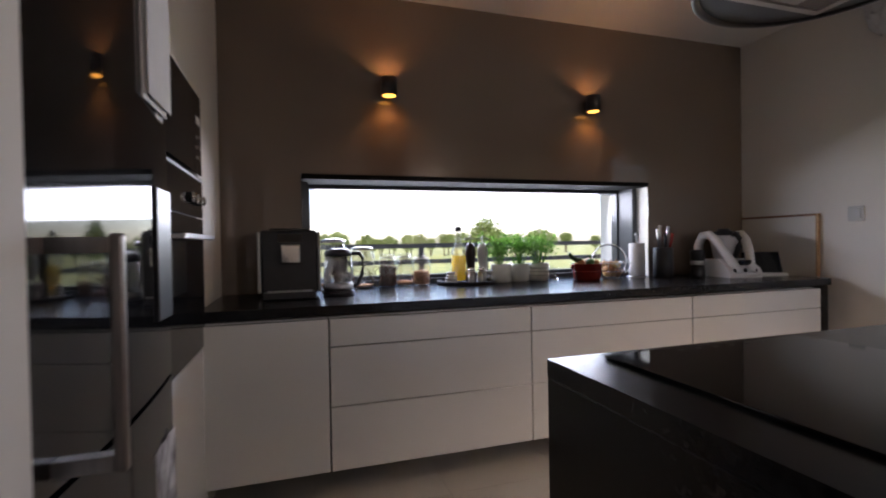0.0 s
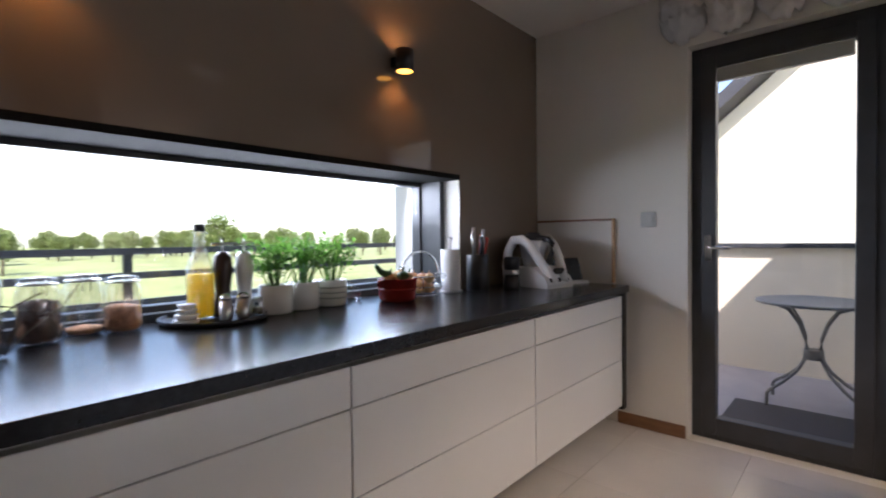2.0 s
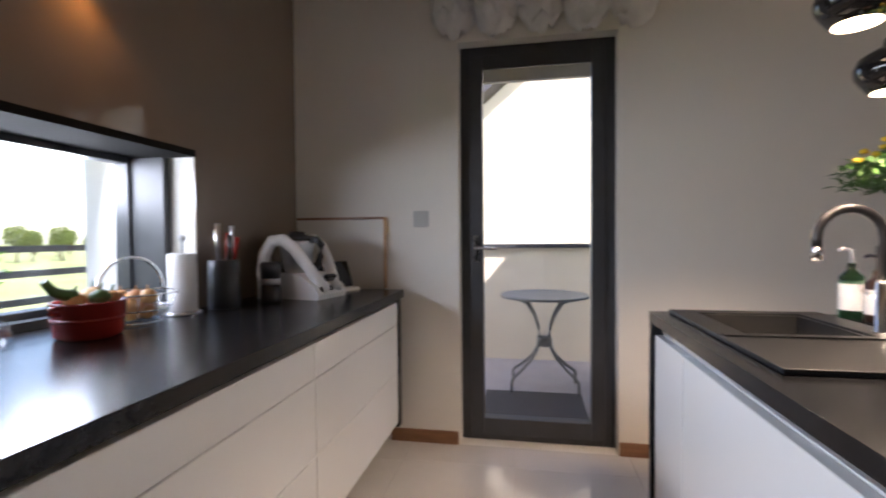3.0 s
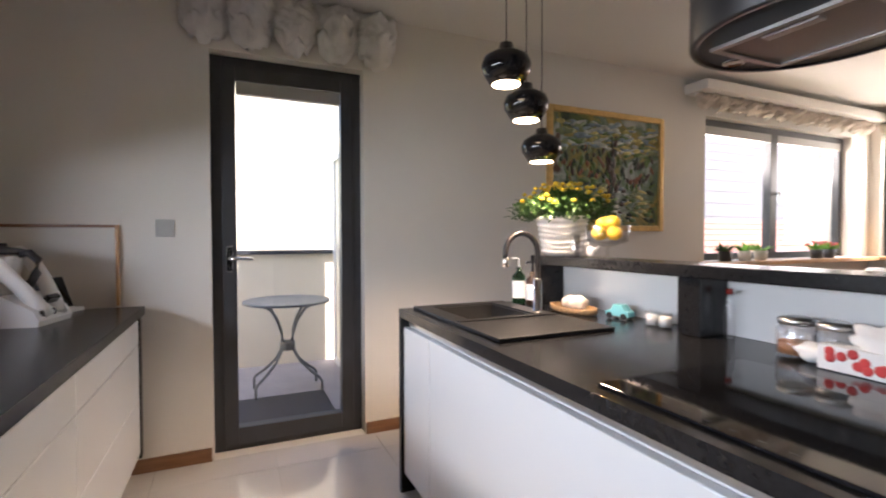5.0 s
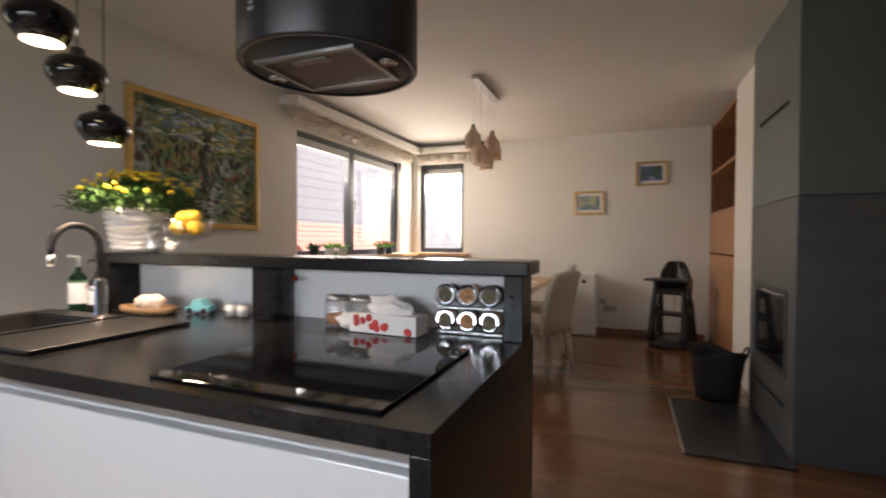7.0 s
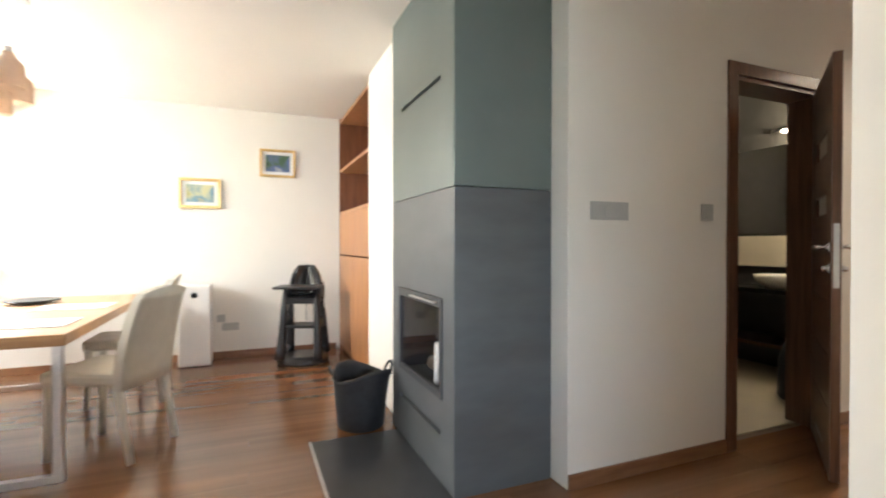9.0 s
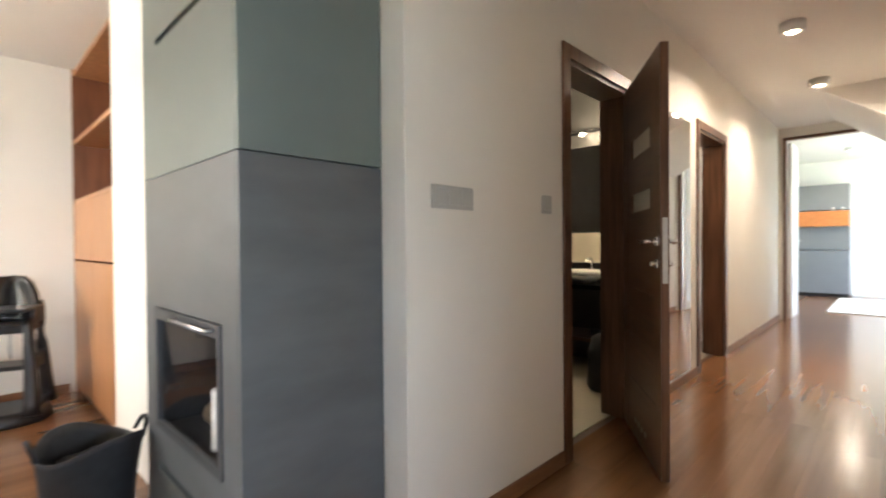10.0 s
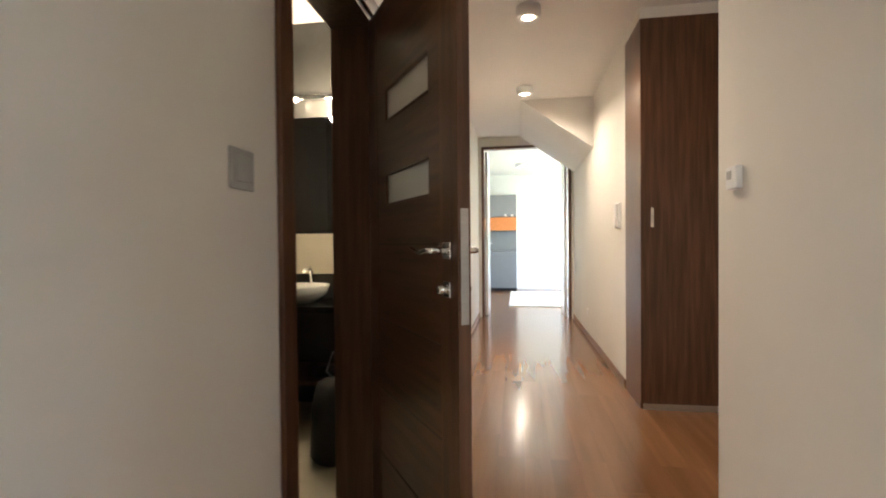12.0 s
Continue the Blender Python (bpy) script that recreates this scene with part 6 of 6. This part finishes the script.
for i in range(4):
    cr = thing("crate", (-4.78, -0.95, 0.003 + i * 0.20), "red plastic bottle crate in a stack", "crate", "red crates")
    part("box", walled("y", -0.15, -0.13, -0.2, 0.2, 0, 0.19, [(-0.08, 0.08, 0.11, 0.15)]), REDCER, cr)
    part("box", walled("y", 0.13, 0.15, -0.2, 0.2, 0, 0.19, [(-0.08, 0.08, 0.11, 0.15)]), REDCER, cr)
    part("box", B(-0.2, -0.18, -0.129, 0.129, 0, 0.19), REDCER, cr)
    part("box", B(0.18, 0.2, -0.129, 0.129, 0, 0.19), REDCER, cr)
    part("bottom", B(-0.179, 0.179, -0.129, 0.129, 0, 0.02), REDCER, cr)

# bright room at the end of the hall
structure("wall_far_back", B(-12.9, -12.75, -2.4, 3.0, 0, HZ + 0.3), CEIL)
structure("wall_far_left", B(-12.75, XEND - 0.12, -2.55, -2.4, 0, HZ + 0.3), CEIL)
structure("wall_far_right", walled("y", 3.0, 3.15, -12.75, XEND - 0.12, 0, HZ + 0.3, [(-12.0, -8.8, 0.3, 2.6)]), CEIL)
structure("ceiling_far", B(-12.75, XEND - 0.12, -2.4, 3.0, HZ + 0.05, HZ + 0.3), CEIL)
structure("floor_far", B(-12.75, XEND - 0.12, 1.27, 3.0, -0.1, -0.004), PLANK)
lamp("lamp_far_window", (-10.4, 2.98, 1.5), (-10.4, 0, 1.2), 7.0, (0.96, 0.98, 1.0), 3.0, 2.2)
far_frame = tagged(new("door_6"), "walnut frame at the end of the hallway", "door frame", kind="structure")
for a in ((-0.27, -0.23, 0, 2.72), (1.08, 1.12, 0, 2.72), (-0.229, 1.079, 2.68, 2.72)):
    part("jamb", B(XEND - 0.119, XEND + 0.012, *a), WALNUT, far_frame)
for y, s in ((-0.222, 1), (1.03, 1)):
    dl = tagged(new("door_7"), "white double door leaf standing open", "door", kind="structure")
    part("leaf", B(XEND - 0.80, XEND - 0.13, y, y + 0.04, 0.01, 2.66, bevel=0.003), WHITE, dl)
    part("handle", T([(XEND - 0.72, y + (0.04 if y < 0 else 0), 1.18), (XEND - 0.72, y + (0.08 if y < 0 else -0.04), 1.18), (XEND - 0.62, y + (0.08 if y < 0 else -0.04), 1.18)], 0.009), CHROME, dl)
rug = thing("rug", (-10.6, 0.75, 0.0), "white rug on the bright room's floor", "rug")
part("rug_surface", B(-1.25, 1.25, -0.62, 0.6, 0.0005, 0.02, bevel=0.006), CARPET, rug)
hb = thing("wall_unit", (-12.3, -0.15, 0), "grey wall unit with an orange wood shelf", "wall unit")
part("upper_panel", B(-0.4, 0.2, -0.45, 0.42, 1.82, 2.35), GREYCAB, hb)
part("shelf", B(-0.4, 0.24, -0.45, 0.42, 1.48, 1.80, bevel=0.004), ORANGECAB, hb, "orange wood shelf box")
part("back_panel", B(-0.4, 0.1, -0.45, 0.42, 0.98, 1.478), GREYCAB, hb)
part("lower_cabinet", B(-0.4, 0.26, -0.45, 0.42, 0.08, 0.97, bevel=0.004), GREYCAB, hb)
part("plinth", B(-0.4, 0.2, -0.45, 0.42, 0.0, 0.078), BLACK, hb)
for y in (0.16, 0.32):
    o = thing("white_vase", (-12.15, -0.15 + y, 1.801), "small white round vase on the shelf", "vase")
    part("body", L([(0.03, 0), (0.06, 0.04), (0.045, 0.09), (0.02, 0.10)]), CERAMIC, o)


# ---- outside ----
GZ = -3.0
structure("ground", B(-600, 600, -600, 600, GZ - 0.2, GZ), GRASS, "wide spring meadow", "ground")
structure("pavement_balcony", B(4.2, 6.1, 0.6, 4.2, -0.25, -0.03), PAVING, "grey tiled balcony floor", "balcony")
structure("wall_parapet", B(5.95, 6.1, 0.6, 4.2, -0.03, 1.08), RENDER_, "cream rendered balcony parapet", "parapet")
structure("wall_parapet_side", B(4.2, 5.95, 4.05, 4.2, -0.03, 1.08), RENDER_)
structure("trim_parapet_cap", B(5.90, 6.15, 0.6, 4.25, 1.08, 1.12, bevel=0.004), ANTH, "dark metal parapet cap", "trim")
scr = thing("glass_screen", (5.05, 1.72, -0.03), "white framed frosted balcony screen", "screen")
for a in ((-0.83, -0.78, 0.0, 2.1), (0.78, 0.83, 0.0, 2.1)):
    part("post", B(a[0], a[1], -0.02, 0.02, a[2], a[3]), WHITEPL, scr)
part("rail", B(-0.78, 0.78, -0.02, 0.02, 2.05, 2.1), WHITEPL, scr)
part("rail", B(-0.78, 0.78, -0.02, 0.02, 0.0, 0.05), WHITEPL, scr)
part("panel", B(-0.78, 0.78, -0.005, 0.005, 0.05, 2.05), FROST, scr)
dmat = thing("door_mat", (4.62, 2.37, -0.03), "dark ribbed doormat on the balcony", "doormat")
part("mat", B(-0.30, 0.30, -0.36, 0.36, 0.0, 0.018, bevel=0.005), RUBBER, dmat)


def bistro_table():
    t = thing("bistro_table", (5.05, 2.28, -0.03), "round wrought-iron balcony table with curved legs", "table")
    part("tabletop", L([(0.34, 0.742), (0.345, 0.745), (0.345, 0.758), (0.34, 0.762)], segs=40), IRON, t)
    for k in (58, 122, 238, 302):
        a = radians(k)
        pts = [(0.25, 0.74), (0.16, 0.70), (0.09, 0.60), (0.055, 0.50), (0.045, 0.42), (0.06, 0.34), (0.11, 0.26), (0.20, 0.18), (0.28, 0.125), (0.298, 0.10), (0.30, 0.006)]
        part("leg", T([(r * math.cos(a), r * math.sin(a), z) for r, z in pts], 0.011, 8), IRON, t)
    part("collar", L([(0.055, 0.35), (0.06, 0.36), (0.06, 0.41), (0.055, 0.42)]), IRON, t)


bistro_table()

rl = thing("balcony_railing", (1.8, 5.6, 0), "dark horizontal bar railing outside the window", "railing")
for z in (0.80, 0.98, 1.14):
    part("bar", B(-4.2, 4.2, -0.02, 0.02, z - 0.022, z + 0.022), ANTH, rl)
for x in (-3.9, -2.6, -1.3, 0.0, 1.3, 2.6, 3.9):
    part("post", B(x - 0.025, x + 0.025, 0.022, 0.06, -0.05, 1.16), ANTH, rl)
structure("pavement_terrace", B(-2.6, 4.2, 4.34, 5.75, -0.25, -0.05), PAVING, "terrace slab outside the window", "terrace")


def house(at, w, d, h, roof, rz, label, tiles=None):
    tiles = tiles or ROOF
    g = thing("neighbour_house", at, label, "house", "houses nearby", rz)
    part("wall", prism(bmesh.new(), [(-w / 2, 0), (w / 2, 0), (w / 2, h), (0, h + roof), (-w / 2, h)], -d / 2, d / 2, "y"), RENDER_, g)
    sl = math.atan2(roof, w / 2)
    lng = math.hypot(w / 2, roof) + 0.6
    for s in (-1, 1):
        bm = B(0, lng, -d / 2 - 0.5, d / 2 + 0.5, 0.02, 0.20)
        bm.transform(Matrix.Translation((0, 0, h + roof)) @ Matrix.Rotation(0 if s > 0 else math.pi, 4, "Z") @ Matrix.Rotation(sl, 4, "Y"))
        r = part("roof", bm, tiles, g)
        for k in range(14):
            q = B(0.1 + k * lng / 14, 0.14 + k * lng / 14, -d / 2 - 0.5, d / 2 + 0.5, 0.20, 0.208)
            q.transform(Matrix.Translation((0, 0, h + roof)) @ Matrix.Rotation(0 if s > 0 else math.pi, 4, "Z") @ Matrix.Rotation(sl, 4, "Y"))
            part("tile_course", q, tiles, r)
    for y in (-d / 4, d / 4):
        wn = part("window", B(-w / 2 - 0.03, -w / 2 + 0.02, y - 0.6, y + 0.6, 1.0, 2.2), ANTH, g)
        part("pane", B(-w / 2 - 0.04, -w / 2 - 0.031, y - 0.5, y + 0.5, 1.1, 2.1), GLOSSBLK, wn)
    return g


house((13.6, -0.3, GZ), 8.9, 8.0, 5.7, 3.8, 90, "cream rendered house with a grey gabled roof")
house((13.5, -13, GZ), 10.0, 10.0, 4.0, 4.8, 0, "cream house with a tall grey tiled roof")


house((6.9, -6.1, GZ), 2.6, 3.0, 3.4, 1.0, 0, "low cream annexe with a red tiled roof", REDROOF)


def tree(at, h, seed):
    rnd = random.Random(seed)
    t = thing("tree", at, "spring tree with light green foliage", "tree", "field trees")
    tr = T([(0, 0, 0), (0.1, 0, h * 0.3), (0, 0.1, h * 0.6), (0.05, 0, h * 0.85)], h * 0.03, 8, h * 0.008)
    for k in range(6):
        a = rnd.uniform(0, 6.28)
        tube(tr, [(0, 0, h * (0.3 + 0.08 * k)), (h * 0.12 * math.cos(a), h * 0.12 * math.sin(a), h * (0.42 + 0.08 * k)), (h * 0.25 * math.cos(a), h * 0.25 * math.sin(a), h * (0.5 + 0.07 * k))], h * 0.012, 6, h * 0.004)
    part("trunk", tr, BARK, t)
    lf = bmesh.new()
    for k in range(1100):
        v = Vector((rnd.gauss(0, 1), rnd.gauss(0, 1), rnd.gauss(0, 1))).normalized() * rnd.uniform(0.35, 1) ** 0.5
        n = 0.75 + 0.45 * noise.noise(v * 2.2 + Vector((seed, 0, 0)))
        q = Vector((v.x * h * 0.36 * n, v.y * h * 0.36 * n, h * 0.62 + v.z * h * 0.36 * n))
        leaf(lf, q, (rnd.uniform(-1, 1), rnd.uniform(-1, 1), rnd.uniform(-1, 1)), h * rnd.uniform(0.05, 0.085), h * 0.05)
    part("crown", lf, TREE, t)
    return t


t0 = tree((26, 62, GZ), 8.0, 1)
t1 = tree((8, 85, GZ), 6.5, 2)
rnd = random.Random(77)
for i in range(170):
    a = radians(rnd.uniform(25, 115))
    r = rnd.uniform(120, 190)
    m = pose(r * math.cos(a), r * math.sin(a), GZ, 0, 0, rnd.uniform(0, 360))
    copy_thing(t0 if i % 2 else t1, m)
for x, y in ((16.0, -22),):
    copy_thing(t1, pose(x, y, GZ, 0, 0, 30))


# ---- floor tiles and planks ----
def pieces(name, parent, material, size, gap, spots):
    cache = {}
    for x0, x1, y0, y1, z in spots:
        key = (round(x1 - x0, 3), round(y1 - y0, 3))
        if key not in cache:
            w, d = (key[0] - gap) / 2, (key[1] - gap) / 2
            bm = B(-w, w, -d, d, -0.0055, 0.0, bevel=0.0006 if name == "tile" else 0.0)
            me = bpy.data.meshes.new(name)
            bm.to_mesh(me)
            bm.free()
            me.materials.append(material)
            cache[key] = me
        ob = new(name, cache[key])
        ob.location = ((x0 + x1) / 2, (y0 + y1) / 2, z)
        ob.parent = parent


spots = []
y = 1.27
while y < YN - 0.01:
    y1 = min(y + 0.60, YN)
    x = 0.05
    while x < XE - 0.01:
        x1 = min(x + 0.60, XE)
        spots.append((x, x1, y, y1, 0.0))
        x = x1
    y = y1
pieces("tile", floor_kitchen, TILE, 0.6, 0.0015, spots)
spots = []
rnd = random.Random(5)
W, LEN = 0.145, 1.45
row = 0
y = YS
while y < 1.269:
    y1 = min(y + W, 1.27)
    hall = y > YL - W
    x = (-12.7 if hall else -0.6) 
    first = True
    while x < XE - 0.01:
        ln = rnd.choice((0.5, 0.8, 1.1, 1.45)) if first else LEN
        x1 = min(x + ln, XE)
        if XE - x1 < 0.2:
            x1 = XE
        spots.append((x, x1, y, y1, 0.0))
        x, first = x1, False
    y = y1
pieces("plank", floor_wood, PLANK, LEN, 0.0005, spots)
